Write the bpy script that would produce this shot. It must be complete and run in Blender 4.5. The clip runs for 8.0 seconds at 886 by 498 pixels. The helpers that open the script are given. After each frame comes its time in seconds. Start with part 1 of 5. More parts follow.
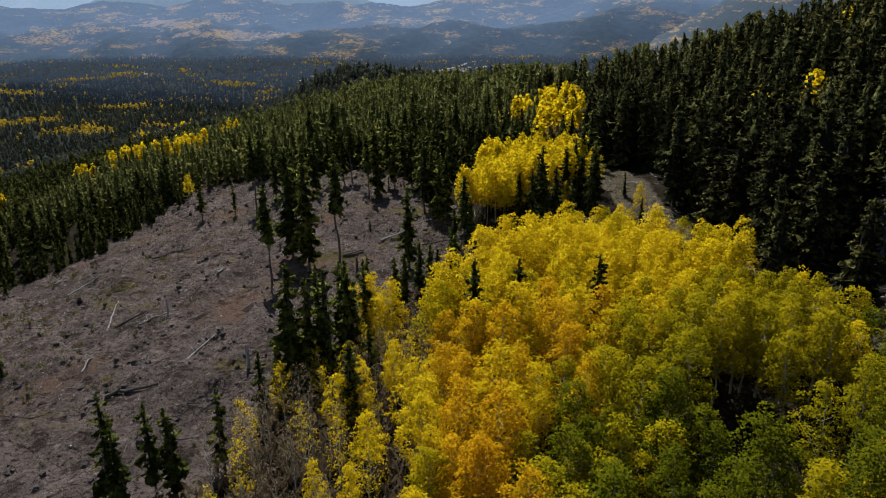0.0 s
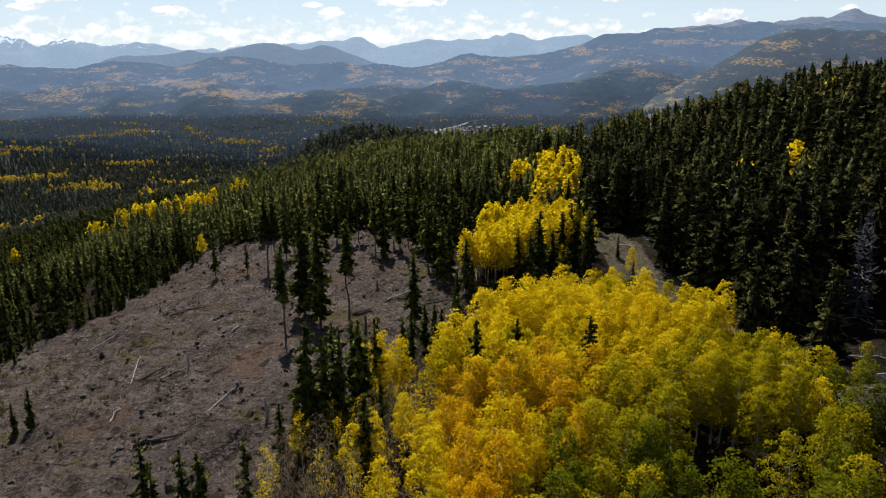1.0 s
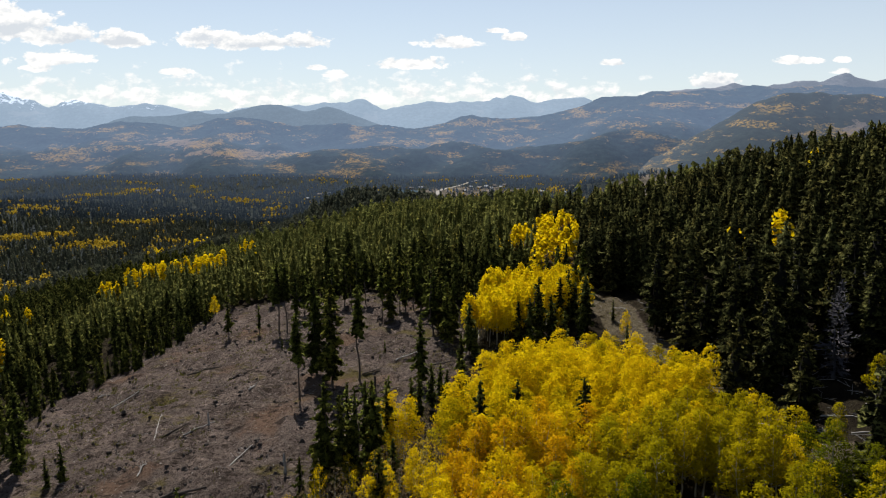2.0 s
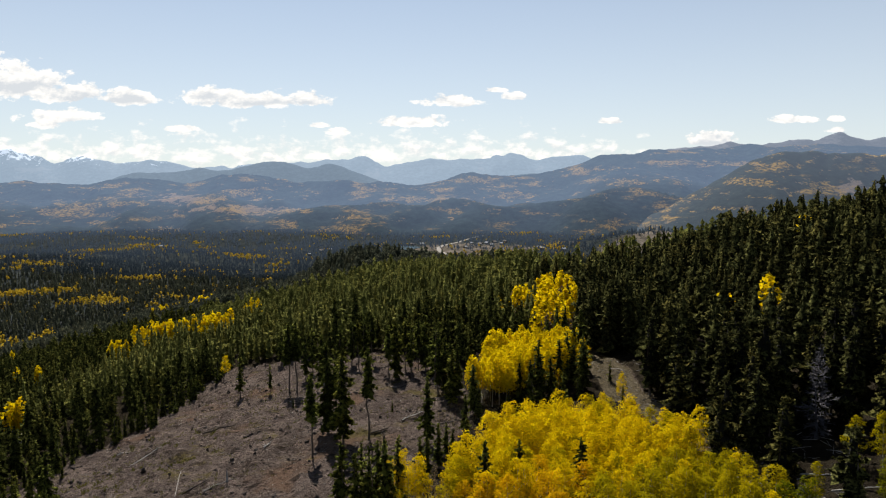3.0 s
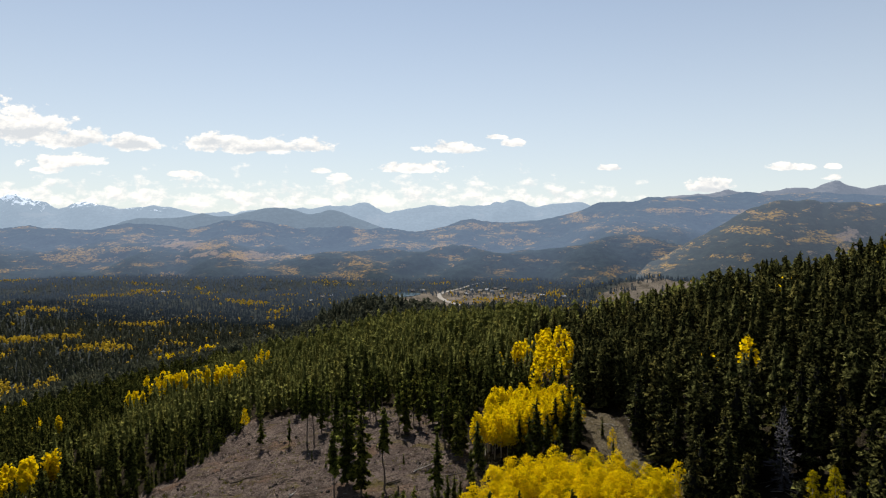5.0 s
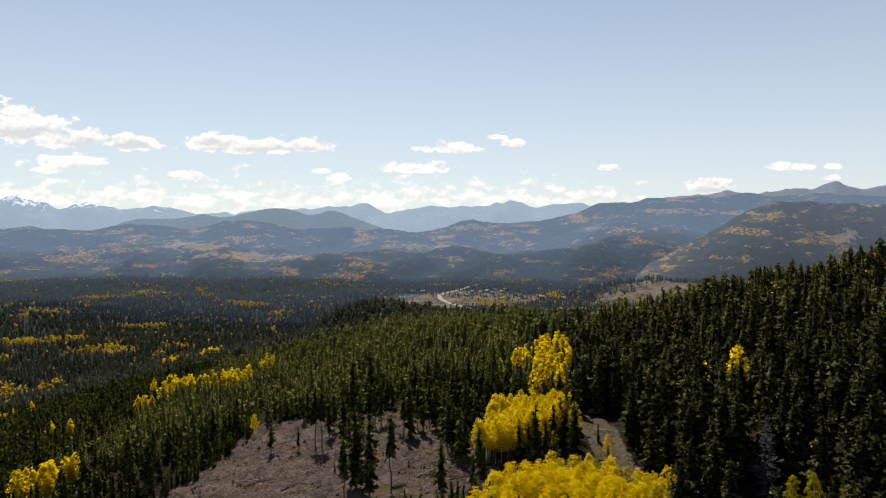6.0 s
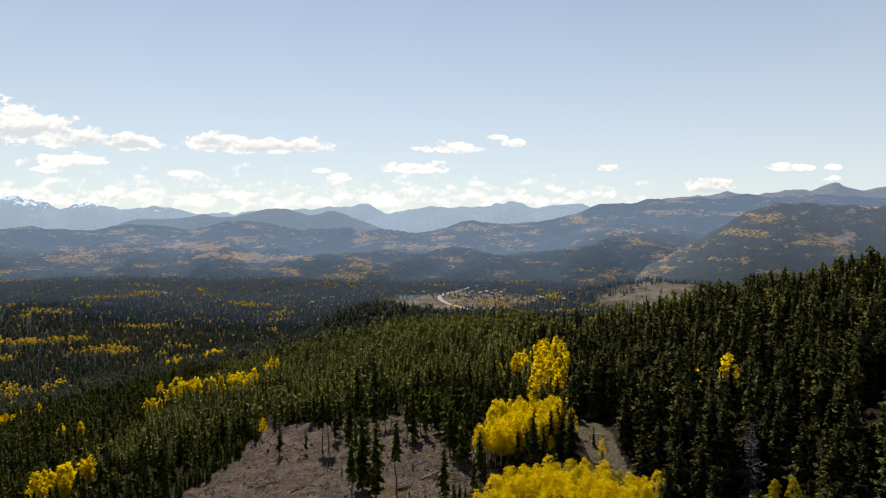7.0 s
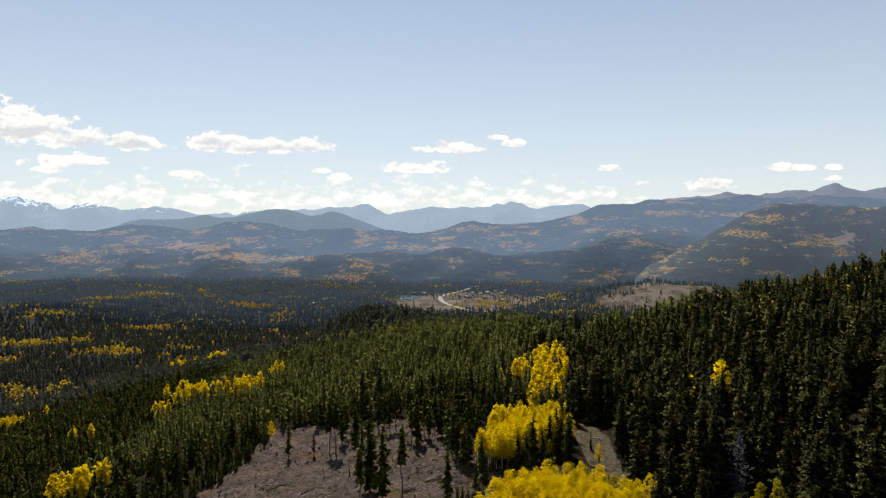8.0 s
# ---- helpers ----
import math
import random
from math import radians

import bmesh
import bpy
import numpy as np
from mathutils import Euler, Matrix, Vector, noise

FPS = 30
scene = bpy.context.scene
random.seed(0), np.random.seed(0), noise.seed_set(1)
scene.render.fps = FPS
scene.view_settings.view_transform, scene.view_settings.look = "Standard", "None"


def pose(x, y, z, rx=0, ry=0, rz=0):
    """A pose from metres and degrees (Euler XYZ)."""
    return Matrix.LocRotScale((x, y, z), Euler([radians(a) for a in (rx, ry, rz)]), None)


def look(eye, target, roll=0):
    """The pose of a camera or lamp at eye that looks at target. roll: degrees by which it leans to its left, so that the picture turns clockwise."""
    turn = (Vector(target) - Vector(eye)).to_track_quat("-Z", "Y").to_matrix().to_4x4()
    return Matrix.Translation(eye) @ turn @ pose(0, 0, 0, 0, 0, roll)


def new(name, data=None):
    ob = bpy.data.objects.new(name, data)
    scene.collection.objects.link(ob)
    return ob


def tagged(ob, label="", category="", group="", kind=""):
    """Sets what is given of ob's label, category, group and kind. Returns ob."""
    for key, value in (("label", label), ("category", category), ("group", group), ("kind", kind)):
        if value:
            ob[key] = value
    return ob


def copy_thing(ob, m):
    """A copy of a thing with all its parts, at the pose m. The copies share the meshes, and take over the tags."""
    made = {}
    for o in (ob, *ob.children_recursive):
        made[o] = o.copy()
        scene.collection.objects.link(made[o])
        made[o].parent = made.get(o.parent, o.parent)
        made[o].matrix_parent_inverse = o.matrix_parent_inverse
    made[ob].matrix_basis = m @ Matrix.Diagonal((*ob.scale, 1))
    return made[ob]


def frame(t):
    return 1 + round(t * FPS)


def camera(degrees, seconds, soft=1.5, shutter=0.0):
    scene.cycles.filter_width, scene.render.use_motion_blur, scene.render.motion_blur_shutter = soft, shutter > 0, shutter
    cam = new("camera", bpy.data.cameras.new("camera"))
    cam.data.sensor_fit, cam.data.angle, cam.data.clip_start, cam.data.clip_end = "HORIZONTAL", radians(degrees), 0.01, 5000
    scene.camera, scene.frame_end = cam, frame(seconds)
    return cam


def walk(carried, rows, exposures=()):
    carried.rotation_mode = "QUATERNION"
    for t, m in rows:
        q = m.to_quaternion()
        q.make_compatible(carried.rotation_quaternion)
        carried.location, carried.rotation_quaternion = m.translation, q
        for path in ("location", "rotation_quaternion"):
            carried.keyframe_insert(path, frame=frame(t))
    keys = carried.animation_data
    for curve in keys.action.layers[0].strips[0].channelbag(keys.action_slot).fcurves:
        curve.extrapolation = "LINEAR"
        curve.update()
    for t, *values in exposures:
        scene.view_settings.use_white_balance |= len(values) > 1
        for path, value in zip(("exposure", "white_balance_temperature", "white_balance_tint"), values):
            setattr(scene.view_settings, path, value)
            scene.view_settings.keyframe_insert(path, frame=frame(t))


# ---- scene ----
cam = camera(63.8, 8.0, soft=1.15)
PATH = [
    (0, (-0.502, 0.502, 49.616), (-0.5, 2.393, 48.964), -0.8),
    (0.5, (-0.687, -2.357, 50.894), (-0.685, -0.443, 50.313), -0.7),
    (1, (-0.96, -5.567, 52.226), (-0.957, -3.631, 51.724), -0.5),
    (1.5, (-1.28, -8.966, 53.557), (-1.277, -7.012, 53.134), -0.4),
    (3, (-2.479, -19.815, 57.834), (-2.477, -17.824, 57.645), -0.2),
    (3.5, (-2.984, -23.667, 59.212), (-2.981, -21.671, 59.085), -0.1),
    (4, (-3.284, -27.324, 60.624), (-3.282, -25.326, 60.537), -0.0),
    (4.5, (-3.597, -30.956, 62.003), (-3.595, -28.957, 61.94), -0.0),
    (6, (-4.675, -41.76, 66.813), (-4.673, -39.761, 66.751), 0.0),
    (6.5, (-4.909, -45.308, 68.299), (-4.908, -43.309, 68.237), 0.0),
    (7, (-5.282, -48.873, 69.893), (-5.28, -46.874, 69.831), 0.1),
    (7.5, (-5.632, -52.395, 71.483), (-5.631, -50.396, 71.42), 0.0),
    (8, (-5.961, -55.758, 72.897), (-5.96, -53.759, 72.835), 0.1),
]
walk(cam, [(t, look(eye, target, roll)) for t, eye, target, roll in PATH], exposures=[(0.0, 1.07, 5850, 10), (1.5, 1.07, 6230, 10), (3.0, 1.07, 6500, 10), (8.0, 1.07, 6580, 10)])

# ---- light: clear autumn noon, sun ahead of the camera, a little to its left ----
SUN_AZ, SUN_EL = -13.0, 49.0
world = bpy.data.worlds.new("sky")
scene.world = world
world.use_nodes = True
wt = world.node_tree
wt.nodes.clear()


def wmath(op, a, b=None, c=None):
    n = wt.nodes.new("ShaderNodeMath")
    n.operation = op
    for k, v in enumerate((a, b, c)):
        if v is None:
            continue
        if isinstance(v, (int, float)):
            n.inputs[k].default_value = v
        else:
            wt.links.new(v, n.inputs[k])
    return n.outputs[0]


sky = wt.nodes.new("ShaderNodeTexSky")
sky.sky_type = "NISHITA"
sky.sun_disc = False
sky.sun_elevation, sky.sun_rotation = radians(SUN_EL), radians(SUN_AZ)
sky.altitude, sky.air_density, sky.dust_density, sky.ozone_density = 2700.0, 1.0, 1.4, 1.6
coord = wt.nodes.new("ShaderNodeTexCoord")
sep = wt.nodes.new("ShaderNodeSeparateXYZ")
wt.links.new(coord.outputs["Generated"], sep.inputs[0])
ahead = wmath("MAXIMUM", sep.outputs[1], 0.02)
u_dir = wmath("DIVIDE", sep.outputs[0], ahead)
v_dir = wmath("DIVIDE", sep.outputs[2], ahead)
plane = wt.nodes.new("ShaderNodeCombineXYZ")
wt.links.new(u_dir, plane.inputs[0])
wt.links.new(v_dir, plane.inputs[1])
# ragged edges: the plane of the clouds is warped by noise
stretch = wt.nodes.new("ShaderNodeVectorMath")
stretch.operation = "MULTIPLY"
stretch.inputs[1].default_value = (1.0, 1.7, 1.0)
wt.links.new(plane.outputs[0], stretch.inputs[0])
fluff = wt.nodes.new("ShaderNodeTexNoise")
fluff.inputs["Scale"].default_value, fluff.inputs["Detail"].default_value, fluff.inputs["Roughness"].default_value = 30.0, 9.0, 0.62
wt.links.new(stretch.outputs[0], fluff.inputs["Vector"])
billow = wt.nodes.new("ShaderNodeTexNoise")
billow.inputs["Scale"].default_value, billow.inputs["Detail"].default_value = 11.0, 4.0
wt.links.new(stretch.outputs[0], billow.inputs["Vector"])
# each cloud: middle and half size in the plane one metre ahead
CLOUDS = [(-.645, .152, .066, .044), (-.585, .138, .085, .027), (-.520, .124, .055, .017), (-.430, .117, .052, .014), (-.525, .093, .062, .012), (-.552, .084, .024, .012),
          (-.250, .113, .115, .013), (-.330, .121, .038, .014), (.012, .111, .048, .010), (.076, .126, .018, .004), (.101, .117, .020, .007),
          (-.040, .084, .062, .010), (-.170, .079, .016, .005), (-.146, .070, .018, .006), (-.368, .075, .028, .006),
          (.232, .083, .021, .005), (.485, .084, .035, .006), (.547, .085, .012, .005), (.551, .070, .017, .006), (.376, .056, .040, .014)]
cover, belly = None, None
for cx, cy, cw, ch in CLOUDS:
    across = wmath("DIVIDE", wmath("SUBTRACT", u_dir, cx), cw)
    up = wmath("DIVIDE", wmath("SUBTRACT", v_dir, cy - 0.25 * ch), ch * 1.2)
    tall = wmath("MAXIMUM", up, wmath("MULTIPLY", up, -1.9))
    one = wmath("SUBTRACT", 1.0, wmath("SQRT", wmath("ADD", wmath("MULTIPLY", across, across), wmath("MULTIPLY", tall, tall))))
    cover = one if cover is None else wmath("MAXIMUM", cover, one)
    if ch > 0.0125:
        under = wmath("SUBTRACT", one, wmath("MULTIPLY", wmath("ABSOLUTE", wmath("ADD", up, 0.12)), 0.8))
        belly = under if belly is None else wmath("MAXIMUM", belly, under)
cover = wmath("MAXIMUM", cover, -1.2)
cover = wmath("ADD", cover, wmath("MULTIPLY", wmath("SUBTRACT", fluff.outputs[0], 0.5), 2.7))
cover = wmath("MULTIPLY", wmath("SUBTRACT", cover, 0.06), 5.0)
# a bank of small far clouds over the horizon
bank_y = wmath("ABSOLUTE", wmath("SUBTRACT", v_dir, 0.040))
bank = wmath("SUBTRACT", 0.85, wmath("DIVIDE", bank_y, 0.030))
bank = wmath("SUBTRACT", bank, wmath("MULTIPLY", wmath("MAXIMUM", wmath("SUBTRACT", u_dir, 0.16), 0.0), 6.0))
bank = wmath("ADD", bank, wmath("MULTIPLY", wmath("SUBTRACT", fluff.outputs[0], 0.52), 6.5))
bank = wmath("MULTIPLY", bank, 0.9)
cover = wmath("MAXIMUM", cover, bank)
clamp = wt.nodes.new("ShaderNodeClamp")
wt.links.new(cover, clamp.inputs[0])
front = wmath("MULTIPLY", clamp.outputs[0], wmath("GREATER_THAN", sep.outputs[1], 0.05))
front = wmath("MULTIPLY", front, 0.97)
shade = wt.nodes.new("ShaderNodeMapRange")
shade.inputs[1].default_value, shade.inputs[2].default_value = 0.35, 0.66
wt.links.new(billow.outputs[0], shade.inputs[0])
above = wt.nodes.new("ShaderNodeVectorMath")
above.operation = "ADD"
above.inputs[1].default_value = (-0.002, 0.0095, 0.0)
wt.links.new(stretch.outputs[0], above.inputs[0])
higher = wt.nodes.new("ShaderNodeTexNoise")
higher.inputs["Scale"].default_value, higher.inputs["Detail"].default_value, higher.inputs["Roughness"].default_value = 30.0, 9.0, 0.62
wt.links.new(above.outputs[0], higher.inputs["Vector"])
top_lit = wmath("MULTIPLY_ADD", wmath("SUBTRACT", fluff.outputs[0], higher.outputs[0]), 4.0, 0.10)
lit = wmath("ADD", wmath("MULTIPLY_ADD", shade.outputs[0], 0.5, 0.45), wmath("SUBTRACT", top_lit, wmath("MULTIPLY", wmath("MAXIMUM", belly, 0.0), 1.0)))
lit_clamp = wt.nodes.new("ShaderNodeClamp")
wt.links.new(lit, lit_clamp.inputs[0])
tone = wt.nodes.new("ShaderNodeMix")
tone.data_type = "RGBA"
tone.inputs[6].default_value, tone.inputs[7].default_value = (6.9, 7.2, 7.5, 1), (10.9, 10.5, 9.9, 1)
wt.links.new(lit_clamp.outputs[0], tone.inputs[0])
# thin haze low over the horizon
low = wmath("POWER", wmath("MAXIMUM", wmath("SUBTRACT", 1.0, wmath("MULTIPLY", wmath("ABSOLUTE", sep.outputs[2]), 1.55)), 0.0), 2.0)
mist = wt.nodes.new("ShaderNodeMix")
mist.data_type = "RGBA"
wt.links.new(wmath("MULTIPLY_ADD", low, 0.70, 0.12), mist.inputs[0])
tint = wt.nodes.new("ShaderNodeMix")
tint.data_type, tint.blend_type = "RGBA", "MULTIPLY"
tint.inputs[0].default_value, tint.inputs[7].default_value = 1.0, (0.935, 1.01, 1.015, 1)
wt.links.new(sky.outputs[0], tint.inputs[6])
wt.links.new(tint.outputs[2], mist.inputs[6])
mist.inputs[7].default_value = (7.70, 7.95, 7.78, 1)
mixed = wt.nodes.new("ShaderNodeMix")
mixed.data_type = "RGBA"
wt.links.new(front, mixed.inputs[0])
wt.links.new(mist.outputs[2], mixed.inputs[6])
wt.links.new(tone.outputs[2], mixed.inputs[7])
background = wt.nodes.new("ShaderNodeBackground")
background.inputs[1].default_value = 0.05
wt.links.new(mixed.outputs[2], background.inputs[0])
wout = wt.nodes.new("ShaderNodeOutputWorld")
wt.links.new(background.outputs[0], wout.inputs[0])

sun = new("sun", bpy.data.lights.new("sun", "SUN"))
sun.data.energy, sun.data.angle, sun.data.color = 4.2, radians(0.53), (1.0, 0.95, 0.87)
sun.matrix_world = look((300 * math.sin(radians(SUN_AZ)), 300 * math.cos(radians(SUN_AZ)), 300 * math.tan(radians(SUN_EL))), (0, 0, 0))


# ---- materials ----
class Mat:
    """A node material under construction."""

    def __init__(self, name, rough=0.9, spec=0.2):
        self.m = bpy.data.materials.new(name)
        self.m.use_nodes = True
        self.t = self.m.node_tree
        self.b = self.t.nodes["Principled BSDF"]
        self.b.inputs["Roughness"].default_value = rough
        self.b.inputs["Specular IOR Level"].default_value = spec
        self.out = self.t.nodes["Material Output"]
        self.pos = self.t.nodes.new("ShaderNodeTexCoord").outputs["Object"]

    def link(self, a, b):
        self.t.links.new(a, b)

    def noise(self, scale, detail=4.0, rough=0.55, vec=None):
        n = self.t.nodes.new("ShaderNodeTexNoise")
        n.inputs["Scale"].default_value, n.inputs["Detail"].default_value, n.inputs["Roughness"].default_value = scale, detail, rough
        self.link(vec or self.pos, n.inputs["Vector"])
        return n.outputs[0]

    def scaled(self, x, y, z):
        n = self.t.nodes.new("ShaderNodeMapping")
        n.inputs["Scale"].default_value = (x, y, z)
        self.link(self.pos, n.inputs[0])
        return n.outputs[0]

    def steps(self, fac, lo, hi):
        n = self.t.nodes.new("ShaderNodeMapRange")
        n.inputs[1].default_value, n.inputs[2].default_value = lo, hi
        n.interpolation_type = "SMOOTHSTEP"
        self.link(fac, n.inputs[0])
        return n.outputs[0]

    def mix(self, fac, a, b, kind="MIX"):
        n = self.t.nodes.new("ShaderNodeMix")
        n.data_type, n.blend_type = "RGBA", kind
        for k, v in ((0, fac), (6, a), (7, b)):
            if isinstance(v, (int, float)):
                n.inputs[k].default_value = v
            elif isinstance(v, tuple):
                n.inputs[k].default_value = (*v, 1)
            else:
                self.link(v, n.inputs[k])
        return n.outputs[2]

    def math(self, op, a, b=0.0):
        n = self.t.nodes.new("ShaderNodeMath")
        n.operation = op
        for k, v in enumerate((a, b)):
            if isinstance(v, (int, float)):
                n.inputs[k].default_value = v
            else:
                self.link(v, n.inputs[k])
        return n.outputs[0]

    def island(self):
        return self.t.nodes.new("ShaderNodeNewGeometry").outputs["Random Per Island"]

    def chance(self):
        return self.t.nodes.new("ShaderNodeObjectInfo").outputs["Random"]

    def colour(self, v):
        if isinstance(v, tuple):
            self.b.inputs["Base Color"].default_value = (*v, 1)
        else:
            self.link(v, self.b.inputs["Base Color"])
        return self

    def bump(self, fac, strength=0.5, distance=0.1):
        n = self.t.nodes.new("ShaderNodeBump")
        n.inputs["Strength"].default_value, n.inputs["Distance"].default_value = strength, distance
        self.link(fac, n.inputs["Height"])
        self.link(n.outputs[0], self.b.inputs["Normal"])
        return self

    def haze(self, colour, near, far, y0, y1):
        """Haze painted as blue emission on a far surface, stronger the farther it lies."""
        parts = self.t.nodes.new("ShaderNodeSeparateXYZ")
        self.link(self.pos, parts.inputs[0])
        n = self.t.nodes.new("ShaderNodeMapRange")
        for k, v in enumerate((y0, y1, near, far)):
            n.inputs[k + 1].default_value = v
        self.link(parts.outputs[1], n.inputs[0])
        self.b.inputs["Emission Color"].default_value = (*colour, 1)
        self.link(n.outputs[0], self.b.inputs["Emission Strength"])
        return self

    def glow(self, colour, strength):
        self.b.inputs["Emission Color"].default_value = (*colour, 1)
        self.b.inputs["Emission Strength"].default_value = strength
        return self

    def leafy(self, col, share):
        """Light comes through thin leaves."""
        tr = self.t.nodes.new("ShaderNodeBsdfTranslucent")
        self.link(col, tr.inputs[0])
        mx = self.t.nodes.new("ShaderNodeMixShader")
        mx.inputs[0].default_value = share
        self.link(self.b.outputs[0], mx.inputs[1])
        self.link(tr.outputs[0], mx.inputs[2])
        self.link(mx.outputs[0], self.out.inputs[0])
        return self


def needle_material(name, dark, light, share=0.22, gap=0.3, spark=0.5):
    """Tufts of needles: lit sprays and near-black shaded gaps painted in by noise."""
    m = Mat(name, 1.0, 0.0)
    place = m.t.nodes.new("ShaderNodeNewGeometry").outputs["Position"]
    at = m.t.nodes.new("ShaderNodeAttribute")
    at.attribute_name = "tree"
    each = m.math("FRACT", m.math("ADD", at.outputs["Fac"], m.chance()))
    c = m.mix(m.math("MULTIPLY", m.math("ADD", m.island(), m.math("MULTIPLY", each, 1.6)), 0.385), dark, light)
    c = m.mix(m.steps(m.noise(0.09, 2, 0.5, place), 0.4, 0.7), c, tuple(v * 1.3 for v in light))
    c = m.mix(m.math("MULTIPLY", m.steps(each, 0.55, 1.0), 0.5), c, (light[0] * 1.3, light[1] * 1.05, light[2] * 0.8))
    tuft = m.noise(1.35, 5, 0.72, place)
    # shade of the gaps, then highlights on the sprays, mixed into the colour
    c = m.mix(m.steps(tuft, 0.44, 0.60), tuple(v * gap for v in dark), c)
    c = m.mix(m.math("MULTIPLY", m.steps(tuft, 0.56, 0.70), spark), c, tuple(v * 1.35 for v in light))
    m.bump(tuft, 0.45, 0.5)
    return m.colour(c).leafy(c, share).m


def leaf_material(name, a, b, c3, share=0.45):
    m = Mat(name, 0.9, 0.0)
    c = m.mix(m.island(), a, b)
    c = m.mix(m.steps(m.noise(0.55, 3), 0.42, 0.68), c, c3)
    c = m.mix(m.math("MULTIPLY", m.chance(), 0.5), c, c3)
    return m.colour(c).leafy(c, share).m


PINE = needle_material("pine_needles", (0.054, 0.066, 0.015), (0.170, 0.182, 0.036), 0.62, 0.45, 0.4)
# dark copy of the pine needles, with the closed forest's shade in its colour
SHADED_PINE = needle_material("shaded_pine_needles", (0.029, 0.034, 0.009), (0.102, 0.106, 0.025), 0.38, 0.4, 0.4)
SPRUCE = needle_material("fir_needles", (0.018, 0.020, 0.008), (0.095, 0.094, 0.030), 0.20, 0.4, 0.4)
# aspen leaves dulled for distance, haze and shadow put into their colour
HAZED_GOLD = leaf_material("hazed_gold_leaves", (0.34, 0.225, 0.022), (0.27, 0.18, 0.018), (0.38, 0.27, 0.024), 0.4)
# lighter pine copy for farther rings: the lift of haze is in its colour
LIGHTENED_PINE = needle_material("lightened_pine_needles", (0.084, 0.090, 0.026), (0.196, 0.194, 0.052), 0.45, 0.7, 0.15)
# greyer, bluer needles: the valley's haze mixed into the base colour
HAZED_PINE = needle_material("hazed_valley_needles", (0.046, 0.052, 0.036), (0.104, 0.108, 0.068), 0.42, 0.7, 0.1)
ASPEN_YELLOW = leaf_material("yellow_leaves", (0.520, 0.370, 0.003), (0.450, 0.300, 0.003), (0.560, 0.420, 0.003), 0.56)
ASPEN_GOLD = leaf_material("golden_leaves", (0.490, 0.290, 0.003), (0.470, 0.310, 0.003), (0.450, 0.220, 0.003), 0.56)
ASPEN_LIME = leaf_material("yellow_green_leaves", (0.250, 0.205, 0.003), (0.150, 0.145, 0.003), (0.370, 0.270, 0.003), 0.48)
ASPEN_GREEN = leaf_material("green_leaves", (0.040, 0.056, 0.003), (0.072, 0.082, 0.003), (0.130, 0.120, 0.003), 0.38)
SCRUB = leaf_material("bare_twigs", (0.095, 0.068, 0.036), (0.150, 0.108, 0.054), (0.110, 0.084, 0.052), 0.3)


def bark_material(name, a, b, marks=None):
    m = Mat(name, 0.9, 0.1)
    v = m.scaled(6, 6, 1.3)
    c = m.mix(m.noise(1.0, 5, 0.7, v), a, b)
    if marks:
        c = m.mix(m.steps(m.noise(1.0, 3, 0.6, m.scaled(1.5, 1.5, 7)), 0.58, 0.66), c, marks)
    return m.colour(c).bump(m.noise(1.0, 5, 0.7, v), 0.7, 0.04).m


BARK = bark_material("pine_bark", (0.0527, 0.0403, 0.0322), (0.1178, 0.0930, 0.0744))
ASPEN_BARK = bark_material("aspen_bark", (0.2604, 0.2356, 0.1860), (0.3596, 0.3348, 0.2852), (0.0372, 0.0310, 0.0248))
DEAD_WOOD = bark_material("weathered_wood", (0.1860, 0.1736, 0.1612), (0.3100, 0.2914, 0.2666))
# near-black colour that paints the shade inside the conifer crowns
CROWN_SHADE = bark_material("crown_shade", (0.004, 0.004, 0.003), (0.008, 0.008, 0.005))
DARK_WOOD = bark_material("charred_wood", (0.0310, 0.0260, 0.0223), (0.0806, 0.0651, 0.0527))
GREY_TWIG = bark_material("grey_dead_branches", (0.036, 0.033, 0.037), (0.092, 0.087, 0.094))


def stone_material(name, dark, light, mid):
    m = Mat(name, 1.0, 0.0)
    c = m.mix(m.island(), dark, light)
    return m.colour(m.mix(m.noise(7, 4), c, mid)).bump(m.noise(9, 5), 0.5, 0.03).m


STONE = stone_material("stone", (0.022, 0.018, 0.016), (0.085, 0.073, 0.066), (0.050, 0.043, 0.039))
PALE_STONE = stone_material("pale_stone", (0.16, 0.14, 0.12), (0.36, 0.33, 0.29), (0.24, 0.21, 0.185))


